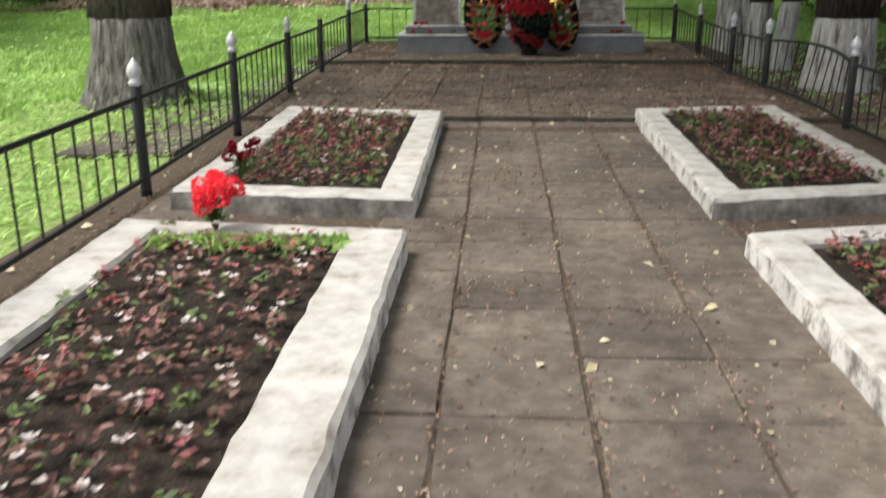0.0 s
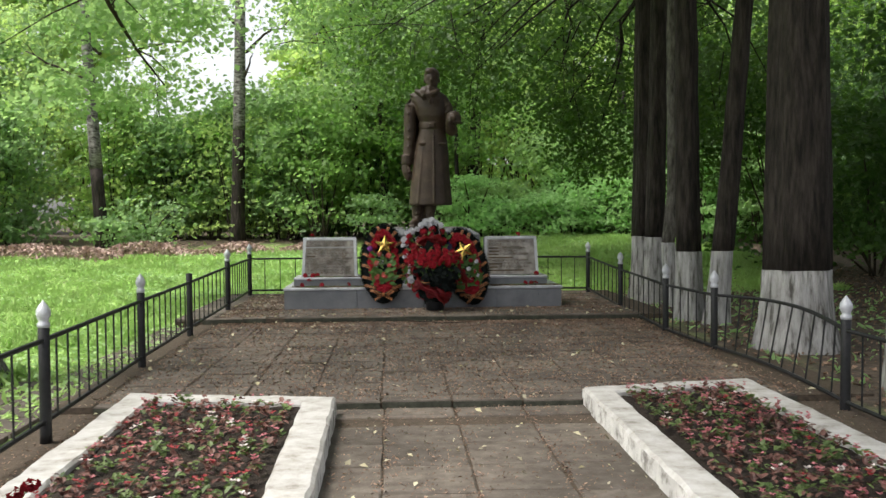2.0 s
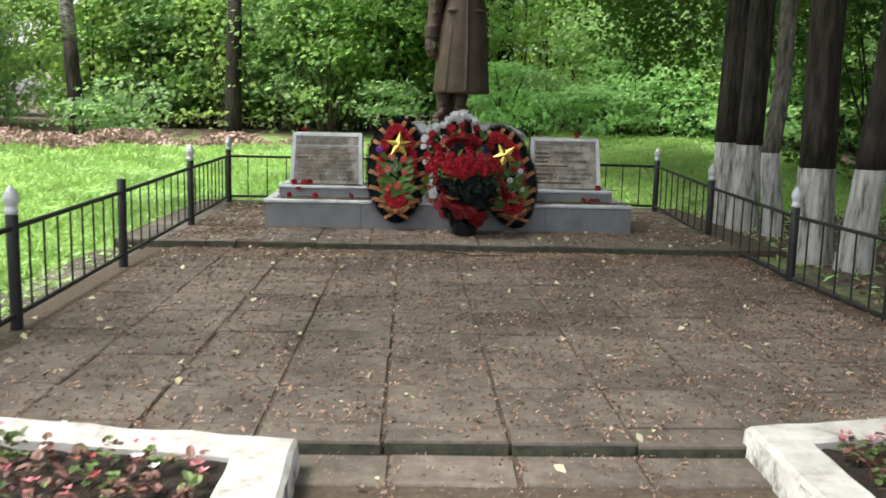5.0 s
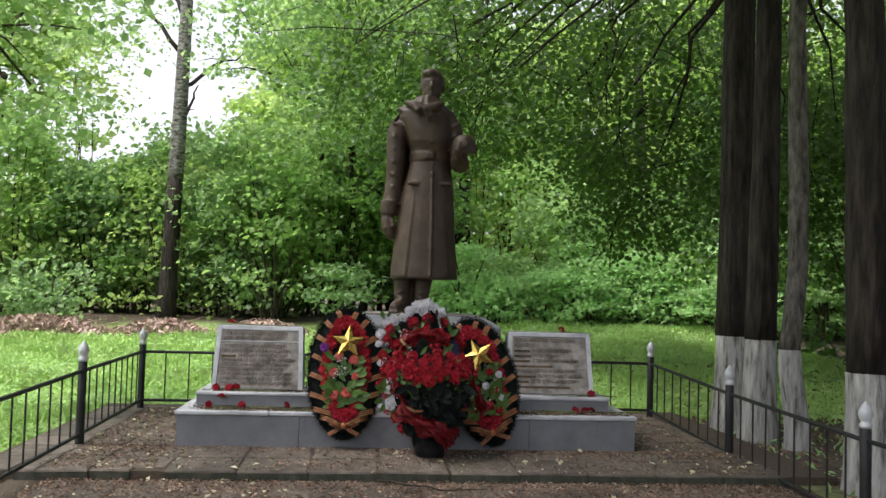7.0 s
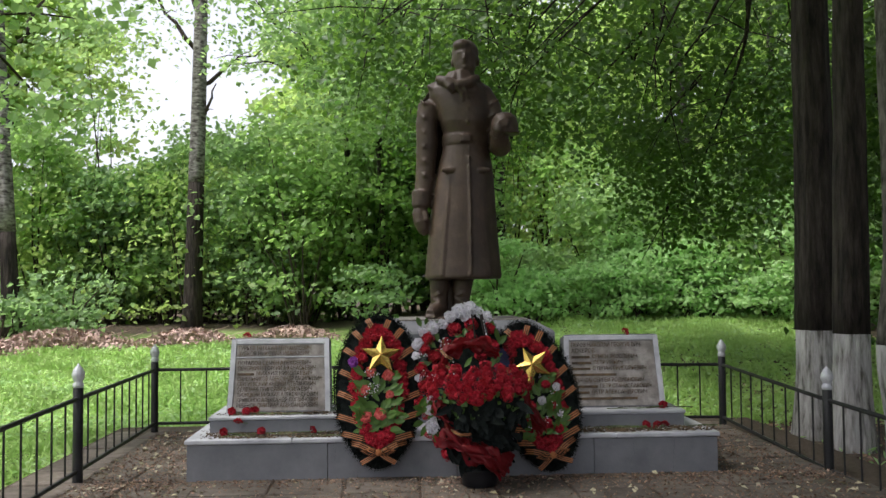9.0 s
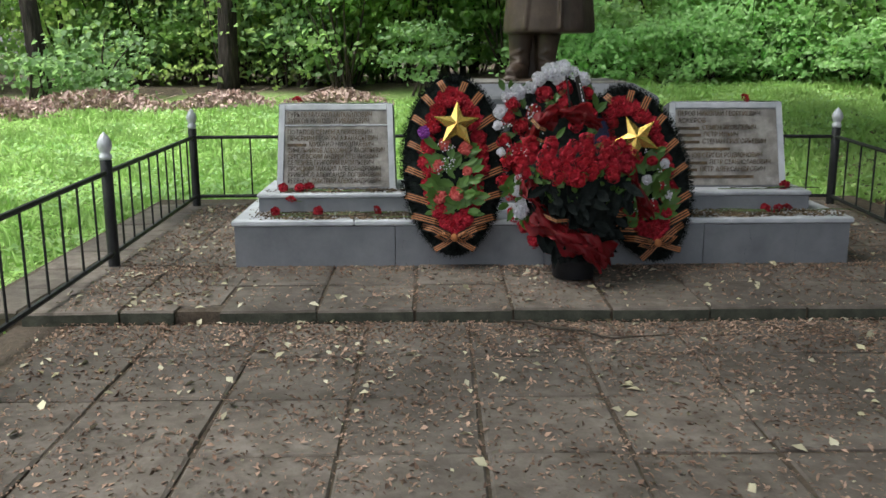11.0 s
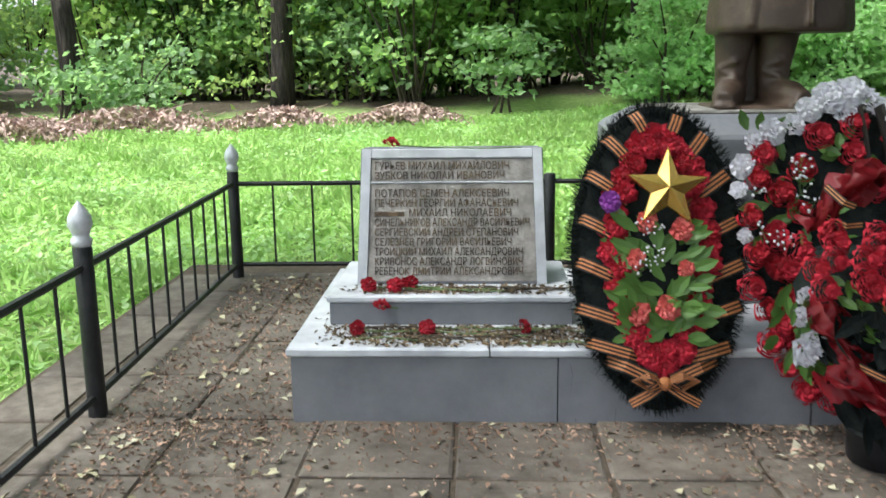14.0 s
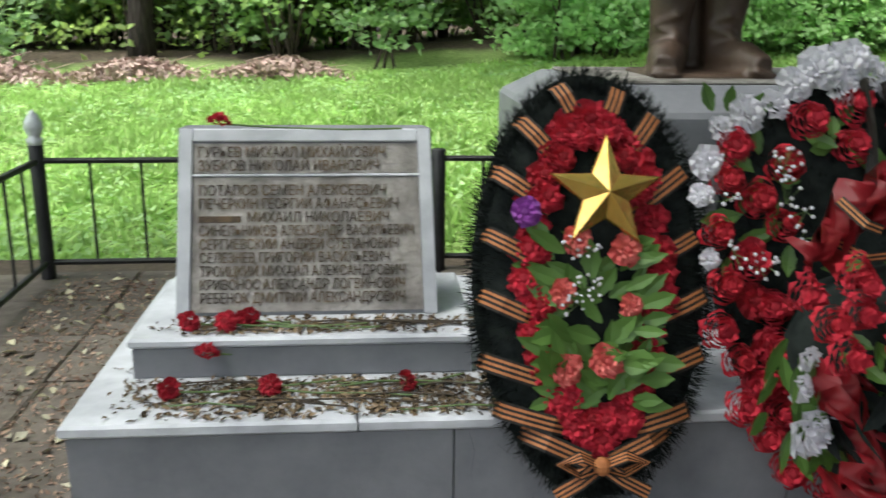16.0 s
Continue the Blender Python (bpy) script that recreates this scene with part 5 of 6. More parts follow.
def oval_wreath(x, y, z, lean, roll, turn, a, b, seed, point, label, ring_ab, star_at, inner_flowers, right_ribbons=True):
    wr = new("memorial_wreath")
    wr.matrix_basis = pose(x, y, z, 0, 0, turn) @ pose(0, 0, 0, -lean) @ pose(0, 0, 0, 0, -roll, 0)
    rr = random.Random(seed)
    part("backing", needle_backing(a, b, seed, 12000, point, 0.0, (0.03, 0.06)), M_NEEDLE, wr, "bristling black tinsel needles")
    ra, rb, rv = ring_ab
    n = 38
    for i in range(n):
        w = 2 * math.pi * i / n + rr.uniform(-0.05, 0.05)
        u, v = oval(ra, rb, w, 0.25)
        put(rr.choice(CARN[:2] if rr.random() < 0.75 else CARN), "carnation", wr, u + rr.uniform(-0.01, 0.01), v + rv + rr.uniform(-0.01, 0.01), -0.055 - rr.uniform(0, 0.015),
            (rr.uniform(-25, 25), rr.uniform(-25, 25)), rr.uniform(0, 360), rr.uniform(1.0, 1.25))
    # ribbons wound over the rim
    bands = ((0.075, 0.49, 64, 0.05), (0.16, 0.385, 50, 0.075), (0.225, 0.255, 36, 0.08), (0.255, 0.10, 28, 0.085), (0.265, -0.075, 24, 0.09), (0.24, -0.235, 19, 0.09), (0.195, -0.36, 16, 0.09))
    for sx in (-1, 1):
        for bx, bz, slope, half in bands:
            bx, bz, half = bx * a / 0.41, bz * b / 0.6 + rr.uniform(-0.015, 0.015), half * rr.uniform(1.1, 1.3)
            dx, dz = math.cos(radians(slope + rr.uniform(-5, 5))), math.sin(radians(slope))
            pts = [(sx * (bx + dx * half * k), d, bz + dz * half * k) for k, d in ((0.93, 0.035), (0.98, -0.02), (0.8, -0.062), (0.3, -0.078), (-0.4, -0.08), (-1.0, -0.05))]
            part("ribbon", ribbon_strip(Shape(), pts, rr.uniform(0.048, 0.056), (0, -1, 0.001)), None, wr, "striped orange and black ribbon")
    low = -b * 0.80
    for sx in (-1, 1):
        pts = [(sx * a * 0.60, -0.03, low + 0.085), (sx * a * 0.4, -0.085, low + 0.06), (sx * 0.03, -0.085, low + 0.01)]
        part("ribbon", ribbon_strip(Shape(), pts, 0.05, (0, -1, 0.001)), None, wr, "striped orange and black ribbon")
        part("bow_loop", ribbon_strip(Shape(), [(0, -0.095, low), (sx * 0.06, -0.13, low + 0.03), (sx * 0.11, -0.12, low + 0.01), (sx * 0.06, -0.1, low - 0.02), (0, -0.095, low)],
                                      0.042, (0, -0.6, 0.8)), None, wr, "striped orange and black ribbon")
        part("bow_tail", ribbon_strip(Shape(), [(sx * 0.01, -0.1, low - 0.005), (sx * 0.06, -0.105, low - 0.04), (sx * 0.125, -0.10, low - 0.075)], 0.042, (0, -1, 0.2)), None, wr,
             "striped orange and black ribbon")
    part("bow_knot", Shape().ball((0, -0.105, low), (0.024, 0.02, 0.026), None, 10, 6), M_ORANGE, wr)
    # inner leaves and blooms
    for i in range(16):
        w = 2 * math.pi * (i + 0.5) / 16
        u, v = oval(ra * 0.86, rb * 0.9, w, 0.25)
        put(CARN[i % 3], "carnation", wr, u, v + rv, -0.075, (rr.uniform(-25, 25), rr.uniform(-25, 25)), rr.uniform(0, 360), rr.uniform(0.8, 1.05))
    for i in range(105):
        u, v = rr.uniform(-ra * 0.72, ra * 0.72), rr.uniform(-rb * 0.8, rb * 0.2) + rv
        out = 1 if u > 0 else -1
        put(rr.choice(LEAVES), "leaf", wr, u, v, -0.075 - rr.uniform(0, 0.045), (rr.uniform(-15, 20), rr.uniform(-20, 20)), out * rr.uniform(15, 110) if abs(u) > 0.035 else rr.uniform(-140, 140), rr.uniform(0.66, 0.98))
    for kind, u, v, k in inner_flowers:
        put(kind, kind.name.split(".")[0], wr, u, v, -0.115, (rr.uniform(-10, 10), rr.uniform(-10, 10)), rr.uniform(0, 360), k)
    for i in range(6):
        put(SPRIG[i % 2], "sprig", wr, rr.uniform(-ra * 0.7, ra * 0.8), rr.uniform(-rb * 0.7, rb * 0.35) + rv, -0.11, (0, 0), rr.uniform(0, 360))
    star = part("star", star_shape(0.158, 0.042), M_GOLD, wr, "embossed gold foil star")
    star.matrix_basis = pose(star_at[0], -0.135, star_at[1], 0, star_at[2], 0)
    return tagged(wr, label, "wreath", "wreaths on the plinth")


oval_wreath(-0.28, 15.06, 0.755, 18, 0, 0, 0.345, 0.60, 301, 0.12,
            "oval black wreath with red carnations, gold star and striped ribbons", (0.178, 0.43, 0.02), (0.02, 0.235, 2),
            [(CORAL[0], -0.055, 0.115, 1.1), (CORAL[1], 0.075, 0.085, 1.3), (CORAL[0], -0.095, -0.025, 1.0), (CORAL[1], 0.085, -0.06, 0.9), (CORAL[0], -0.09, -0.225, 1.15),
             (CORAL[0], 0.015, -0.205, 1.2), (PURPLEF, -0.19, 0.19, 1.2)])
oval_wreath(0.905, 15.02, 0.705, 16, 15, -8, 0.325, 0.59, 302, 0.12,
            "tilted oval black wreath with red blooms and gold star", (0.18, 0.43, 0.02), (0.03, 0.20, -12),
            [(CARN[0], -0.03, 0.06, 0.8), (CARN[1], 0.09, 0.04, 0.8), (CARN[0], -0.06, -0.09, 0.85), (WHITEF[1], 0.03, -0.07, 0.8), (CARN[1], 0.1, -0.13, 0.8), (CARN[0], 0.02, -0.24, 0.9),
             (WHITEF[1], 0.14, -0.2, 0.7), (CARN[0], 0.1, -0.3, 0.8), (WHITEF[0], 0.16, 0.0, 0.6)])

# round rose wreath behind the basket
rw = new("rose_wreath")
rw.matrix_basis = pose(0.40, 15.02, 0.80) @ pose(0, 0, 0, -17)
rr = random.Random(310)
part("backing", needle_backing(0.36, 0.55, 311, 6000, 0.15, 0.0, (0.035, 0.07)), M_NEEDLE, rw, "black tinsel needles")
for i in range(22):
    w = radians(20 + i * 15.5)
    u, v = oval(0.27, 0.46, w, 0.2)
    if v < 0.1:
        put(CARN[i % 3], "carnation", rw, u, v, -0.07, (rr.uniform(-25, 25), rr.uniform(-25, 25)), rr.uniform(0, 360), 1.05)
for u, v, k in ((-0.17, 0.28, 1.1), (-0.10, 0.40, 1.15), (0.03, 0.44, 1.1), (0.02, 0.33, 1.0), (0.17, 0.40, 1.0), (0.19, 0.27, 1.0), (-0.25, 0.19, 1.2), (-0.18, 0.12, 1.0), (0.1, 0.2, 1.0),
                (-0.2, -0.38, 1.0), (-0.14, -0.45, 1.1), (-0.06, -0.5, 1.1), (-0.25, -0.3, 1.0), (-0.27, 0.02, 1.1), (-0.02, -0.46, 1.0), (-0.33, 0.24, 1.0), (-0.36, 0.10, 1.0), (-0.34, -0.04, 1.05),
                (-0.36, -0.16, 1.0), (-0.31, -0.24, 1.0), (-0.30, -0.36, 1.0), (-0.24, -0.44, 1.0), (-0.18, -0.53, 1.0), (-0.09, -0.57, 1.0), (-0.31, 0.33, 0.95), (-0.22, -0.1, 1.0), (-0.21, -0.2, 1.0)):
    put(rr.choice(ROSE), "rose", rw, u, v, -0.09, (rr.uniform(-15, 15), rr.uniform(-20, 20)), rr.uniform(0, 360), k)
for u, v, k in ((-0.13, 0.50, 1.2), (-0.06, 0.54, 1.2), (0.02, 0.56, 1.2), (0.09, 0.53, 1.0), (-0.19, 0.44, 1.1), (-0.27, 0.42, 1.0), (-0.34, 0.38, 0.9), (-0.38, 0.29, 0.9), (-0.40, 0.2, 0.8), (-0.38, 0.03, 0.7), (0.0, 0.49, 1.0), (0.15, 0.5, 0.9)):
    put(rr.choice(WHITEF), "white_flower", rw, u, v, -0.07, (rr.uniform(-30, 30), rr.uniform(-30, 30)), rr.uniform(0, 360), k)
for i in range(46):
    u, v = rr.uniform(-0.36, 0.26), rr.uniform(-0.1, 0.5)
    put(rr.choice(LEAVES), "leaf", rw, u, v, -0.06, (rr.uniform(-15, 20), rr.uniform(-20, 20)), rr.uniform(0, 360), rr.uniform(0.6, 1.0))
for i in range(9):
    put(SPRIG[i % 2], "sprig", rw, rr.uniform(-0.38, -0.12), rr.uniform(-0.1, 0.3), -0.11, (0, 0), rr.uniform(0, 360), 1.2)
part("navy_lining", Shape().ball((0.25, -0.03, 0.10), (0.08, 0.025, 0.17), None, 14, 8), M_NAVY, rw, "dark navy tinsel")
rib = Shape()
rib.tube([(0.03, -0.12, 0.50), (0.045, -0.13, 0.38), (0.05, -0.12, 0.25)], [0.022, 0.02, 0.018], 6, flat=0.25)
part("mourning_ribbon", rib, M_BLACKRIB, rw, "black ribbon")
for k in range(8):  # worn silver letters on the ribbon, unreadable
    part("ribbon_letter", Shape().box((0.118 + 0.004 * k - 0.006, -0.142, 0.44 - 0.026 * k), (0.118 + 0.004 * k + 0.006, -0.138, 0.44 - 0.026 * k + 0.015)), M_PETALWHITE, rw)
rib = Shape()
rib.tube([(0.10, -0.12, 0.5), (0.125, -0.13, 0.38), (0.15, -0.12, 0.22)], [0.025, 0.025, 0.022], 6, flat=0.25)
part("mourning_ribbon", rib, M_BLACKRIB, rw, "black ribbon with silver letters")
tagged(rw, "wreath of red roses and white flowers with black ribbon", "wreath", "wreaths on the plinth")

# basket of roses in front
bk = empty("flower_basket", 0.44, 14.62, T3)
part("pot", Shape().lathe((0, 0, 0), [(0.10, 0.0), (0.125, 0.012), (0.13, 0.08), (0.135, 0.115), (0.14, 0.125), (0.12, 0.135), (0.05, 0.16)], 22), M_POT, bk, "black plastic pot", smooth=True)
# filler coloured near-black to hold the shade beneath the roses
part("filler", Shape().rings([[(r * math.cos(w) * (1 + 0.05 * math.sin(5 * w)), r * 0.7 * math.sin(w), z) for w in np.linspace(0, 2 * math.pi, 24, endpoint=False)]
                              for r, z in ((0.10, 0.15), (0.21, 0.27), (0.29, 0.46), (0.33, 0.62), (0.28, 0.74), (0.1, 0.8))]), M_NEEDLE, bk, "bundled greenery, near-black for the shade under the roses", smooth=True)
rr = random.Random(320)
for i in range(38):
    w = i * 2.39996
    e = math.sqrt((i + 0.5) / 38)
    u, v = e * 0.39 * math.cos(w) - 0.03 + rr.uniform(-0.012, 0.012), 0.745 + e * 0.11 * math.sin(w) + rr.uniform(-0.01, 0.01)
    d = -0.30 * math.sqrt(max(0.0, 1 - (e * math.cos(w)) ** 2)) + (v - 0.7) * 0.75
    put(rr.choice(ROSE), "rose", bk, u, v, d, (rr.uniform(-30, 5), -u * 70 + rr.uniform(-10, 10)), rr.uniform(0, 360), rr.uniform(0.84, 1.0))
for i in range(60):
    u = rr.uniform(-0.33, 0.33)
    v = rr.uniform(0.50, 0.72)
    d = -0.25 * math.sqrt(max(0.0, 1 - (u / 0.4) ** 2)) * (v / 0.7)
    put(rr.choice(LEAVES), "leaf", bk, u, v, d, (rr.uniform(20, 60), -u * 80), rr.uniform(90, 270), rr.uniform(0.45, 0.8))
# near-black leaf copies, darkened as shaded below the blooms
SHADE_LEAVES = [cloth_leaf_mesh("leaf", 0.14, 0.055, M_NEEDLE), cloth_leaf_mesh("leaf", 0.11, 0.065, M_NEEDLE)]
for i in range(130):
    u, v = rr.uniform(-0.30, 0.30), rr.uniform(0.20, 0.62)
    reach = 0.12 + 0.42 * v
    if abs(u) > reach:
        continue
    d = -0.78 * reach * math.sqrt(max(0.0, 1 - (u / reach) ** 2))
    put(SHADE_LEAVES[i % 2], "leaf", bk, u, v, d, (rr.uniform(0, 50), -u * 80 + rr.uniform(-20, 20)), rr.uniform(100, 260), rr.uniform(0.7, 1.1))
for u, v, k in ((-0.33, 0.44, 1.2), (-0.30, 0.47, 1.0), (-0.36, 0.55, 0.7), (-0.35, 0.62, 0.6)):
    put(rr.choice(WHITEF), "white_flower", bk, u, v, -0.1, (0, 20), 0, k)
for i in range(26):
    put(rr.choice(LEAVES), "leaf", bk, -0.34 + rr.uniform(-0.07, 0.08), 0.42 + rr.uniform(-0.07, 0.22), -0.08 + rr.uniform(-0.03, 0.06), (rr.uniform(0, 30), 15), rr.uniform(100, 300), rr.uniform(0.6, 0.95))


def gauze(points, width, seed, ruffle=0.03):
    """A crumpled band of gauze along points."""
    r2 = random.Random(seed)
    pts = [Vector(p) for p in points]
    fine = []
    for i in range(len(pts) - 1):
        for k in range(6):
            fine.append(pts[i].lerp(pts[i + 1], k / 6))
    fine.append(pts[-1])
    s = Shape()
    m = 10
    vs = []
    ph = r2.uniform(0, 6)
    for i, p in enumerate(fine):
        d = (fine[min(i + 1, len(fine) - 1)] - fine[max(i - 1, 0)]).normalized()
        side = d.cross(Vector((0, -1, 0.05))).normalized()
        w = width * (0.75 + 0.35 * math.sin(i * 0.7 + ph))
        for j in range(m + 1):
            k = j / m - 0.5
            vs.append(tuple(p + side * w * k + Vector((0, ruffle * math.sin(j * 2.1 + i * 0.9 + ph) - 0.05 * (1 - 4 * k * k), ruffle * 0.5 * math.cos(j * 1.3 + i)))))
    s.add(vs, [(i * (m + 1) + j, i * (m + 1) + j + 1, (i + 1) * (m + 1) + j + 1, (i + 1) * (m + 1) + j) for i in range(len(fine) - 1) for j in range(m)])
    return s


for pts, w, sd in ((((-0.28, -0.16, 0.42), (-0.16, -0.24, 0.33), (0.0, -0.26, 0.26), (0.14, -0.22, 0.20), (0.17, -0.2, 0.15)), 0.16, 1),
                   (((-0.30, -0.12, 0.62), (-0.27, -0.14, 0.52), (-0.2, -0.18, 0.40)), 0.12, 2),
                   (((-0.27, 0.08, 0.80), (-0.23, 0.04, 0.93), (-0.12, 0.02, 1.0), (0.04, 0.02, 0.99), (0.14, 0.04, 0.92)), 0.11, 3),
                   (((0.30, -0.05, 0.68), (0.37, -0.04, 0.52), (0.46, 0.0, 0.38)), 0.09, 4),
                   (((-0.1, -0.2, 0.36), (0.05, -0.27, 0.24), (0.13, -0.24, 0.12)), 0.13, 5)):
    part("gauze_ribbon", gauze(pts, w, sd, 0.045), M_GAUZE, bk, "sheer dark red gauze", smooth=True)
for pts in (((-0.26, 0.02, 0.86), (-0.16, -0.04, 0.84)), ((-0.22, -0.24, 0.43), (-0.08, -0.3, 0.41)), ((-0.27, 0.0, 0.96), (-0.19, -0.05, 0.9))):
    part("gold_trim", ribbon_strip(Shape(), [Vector(pts[0]), Vector(pts[0]).lerp(Vector(pts[1]), 0.5) + Vector((0, -0.03, -0.015)), pts[1]], 0.025, (0, -1, 0.001), 5), None, bk,
         "orange and black trim")
tagged(bk, "basket of red artificial roses with gauze in black pot", "flower basket")

# ---- cut carnations laid on the stones ----
def cut_carnation(x, y, z, ang, length, seed, tone=0):
    rr2 = random.Random(seed)
    c = empty("cut_carnation", x, y, z, ang)
    b = part("bloom", CARN[0 if tone == 0 else 2], None, c)
    b.matrix_basis = pose(0, 0, 0.028, rr2.uniform(-70, 10), 0, rr2.uniform(-40, 40)) @ Matrix.Scale(0.78, 4)
    part("stem", Shape().tube([(0, 0, 0.02), (length * 0.3, rr2.uniform(-0.02, 0.02), 0.008), (length * 0.7, rr2.uniform(-0.03, 0.03), 0.006), (length, 0, 0.006)], 0.0032, 6), M_STEM, c)
    return tagged(c, "wilting red carnation with its stem laid on the grey stone", "flower", "carnations laid at the names")


PT, ST = T3 + 0.303, T3 + 0.43
for i, (x, y, z, ang, L) in enumerate(((-1.42, 15.31, ST, 8, 0.3), (-1.31, 15.30, ST, 4, 0.42), (-1.25, 15.34, ST, -6, 0.4), (-1.36, 15.235, PT + 0.06, 20, 0.28), (-1.445, 15.10, PT, 12, 0.5),
                                      (-1.165, 15.11, PT, -5, 0.4), (-1.33, 15.48, T3 + 1.005, 0, 0.55), (1.78, 15.12, PT, 170, 0.4), (1.86, 15.11, PT, 176, 0.38), (1.93, 15.14, PT, 165, 0.42),
                                      (1.97, 15.31, ST, 180, 0.45), (1.72, 15.48, T3 + 1.005, 5, 0.2), (-0.78, 15.12, PT, 30, 0.2))):
    cut_carnation(x, y, z, ang, L, 900 + i, 1 if i in (9, 12) else 0)
rr = random.Random(33)
for i in range(26):  # dry stems scattered over the stones
    on_step = i % 3 == 0
    x, y = rr.uniform(-1.5, -0.7) if i < 18 else rr.uniform(1.4, 2.1), (rr.uniform(15.27, 15.38) if on_step else rr.uniform(14.98, 15.2))
    z = ST if on_step else PT
    L, a = rr.uniform(0.2, 0.5), rr.uniform(-0.35, 0.35)
    st = part("dry_stem", Shape().tube([(0, 0, 0.004), (L * 0.5 * math.cos(a), L * 0.5 * math.sin(a) * 0.4 + 0.01, 0.012), (L * math.cos(a), L * math.sin(a) * 0.4, 0.005)], 0.0028, 5),
              M_STEM if i % 4 == 1 else M_TWIG)
    st.matrix_basis = pose(x, y, z)
    tagged(st, "thin dry flower stem lying on the grey stone", "stem", "dry stems on the stones")

# ---- flowers stuck in the left beds ----
def planted_bunch(name, x, y, z, h, mesh, count, spread, seed, label, leaves=6, scale=1.0):
    rr2 = random.Random(seed)
    o = empty(name, x, y, z)
    for i in range(count):
        u, v, w = rr2.uniform(-spread, spread), rr2.uniform(-spread, spread), h + rr2.uniform(-0.6, 0.5) * spread
        part("stem", Shape().tube([(0, 0, -0.02), (u * 0.4, v * 0.4, w * 0.6), (u, v, w)], 0.003, 5), M_STEM, o)
        b = part("bloom", mesh[i % len(mesh)], None, o)
        b.matrix_basis = pose(u, v, w, -rr2.uniform(20, 80), rr2.uniform(0, 360), rr2.uniform(-60, 60)) @ Matrix.Scale(scale, 4)
    for i in range(leaves):
        lf = part("leaf", LEAVES[i % 3], None, o)
        lf.matrix_basis = pose(0, 0, h * rr2.uniform(0.1, 0.5), rr2.uniform(10, 60), rr2.uniform(-50, 50), rr2.uniform(0, 360)) @ Matrix.Scale(0.9, 4)
    return tagged(o, label, "flowers")


NEON = [flower_mesh("bloom", M_NEON, 0.06, 50, 5, 15, 0.9), flower_mesh("bloom", M_NEON, 0.055, 51, 5, 14, 0.9)]
planted_bunch("pink_carnation_bunch", -1.49, 4.48, 0.11, 0.235, NEON, 11, 0.125, 61, "bunch of bright pink-red artificial carnations stuck beside the bed", 8, 1.05)
planted_bunch("red_carnation_bunch", -1.73, 5.83, 0.10, 0.20, [CARN[2], CARN[0]], 8, 0.10, 62, "bunch of dark red artificial carnations planted in the bed", 10, 0.9)

# ---- dark plank fence behind the limes ----
M_FENCEWOOD = ramp_mat("blackened_fence_wood", [(0.3, (0.010, 0.009, 0.008)), (0.7, (0.028, 0.024, 0.02))], 14, 5, 0.9, 0.4, stretch=(1, 1, 0.15))
pf = empty("plank_fence", 12.5, 26.0, 0.7)
rr = random.Random(41)
for i in range(44):
    x = -3.4 + i * 0.16
    part("plank", Shape().box((x, 0, 0), (x + 0.135, 0.03, 2.25 + rr.uniform(-0.03, 0.03)), bevel=0.004), M_FENCEWOOD, pf)
for z in (0.4, 2.5, 2.95):
    part("rail", Shape().box((-3.4, 0.032, z), (3.7, 0.08, z + 0.09), bevel=0.006), M_FENCEWOOD, pf)
for i in range(44):
    x = -3.38 + i * 0.16
    part("slat", Shape().box((x, 0.003, 2.3), (x + 0.045, 0.03, 3.05), bevel=0.003), M_FENCEWOOD, pf)
tagged(pf, "dark weathered plank fence in the shade behind the trees", "fence")

# ---- lawn ----
rng = np.random.default_rng(7)


def grass(name, x0, x1, y0, y1, count, size, label, mat):
    x = rng.uniform(x0, x1, count)
    y = rng.uniform(y0, y1, count)
    keep = ~((x > -2.66) & (x < 3.4) & (y < 17.75))
    keep &= ~((x < -2.6) & (x > -6.0) & (y < 11.5) & (rng.random(count) > 0.5))
    keep &= ~((x > 3.2) & (y < 18) & (rng.random(count) > 0.12))
    x, y = x[keep], y[keep]
    z = np.array([land(a, b) for a, b in zip(x, y)]) + size[1] * 0.22
    c = np.stack([x, y, z], axis=1)
    nrm = rng.normal(size=(len(x), 3))
    nrm[:, 2] = np.abs(nrm[:, 2]) * 0.7 + 0.55
    me = quad_cloud(name, c, nrm, rng.uniform(size[0], size[1], len(x)), mat, 0.3, 0.1, rng)
    tagged(part(name, me, None), label, "grass", kind="stuff")


grass("lawn_grass", -13, -2.6, 3.5, 27, 90000, (0.06, 0.12), "bright green uncut lawn grass", L_LAWN)
grass("back_lawn_grass", -3.5, 8, 17.6, 26.5, 60000, (0.06, 0.13), "bright green uncut grass behind the fence", L_LAWN)
grass("forest_floor_weeds", 3.3, 9, 6, 18, 16000, (0.06, 0.14), "sparse weeds on the shaded forest floor", L_FERN)
n = 26000  # longer blades standing up in tufts
tx, ty = np.concatenate([rng.uniform(-12, -2.7, 420), rng.uniform(-3, 8, 300)]), np.concatenate([rng.uniform(9, 26, 420), rng.uniform(17.8, 26, 300)])
k = rng.integers(0, 720, n)
x, y = tx[k] + rng.normal(size=n) * 0.16, ty[k] + rng.normal(size=n) * 0.16
ok = ~((x > -3.1) & (x < 3.4) & (y < 17.8)) & (x < 8)
x, y = x[ok], y[ok]
c = np.stack([x, y, np.array([land(a, b) for a, b in zip(x, y)]) + 0.07], axis=1)
nr = rng.normal(size=(len(x), 3)) * np.array([1.0, 1.0, 0.25])
tagged(part("grass_tufts", quad_cloud("grass_tufts", c, nr, rng.uniform(0.12, 0.24, len(x)), L_LAWN, 0.14, 0.12, rng), None), "longer bright green grass blades in loose tufts", "grass", kind="stuff")
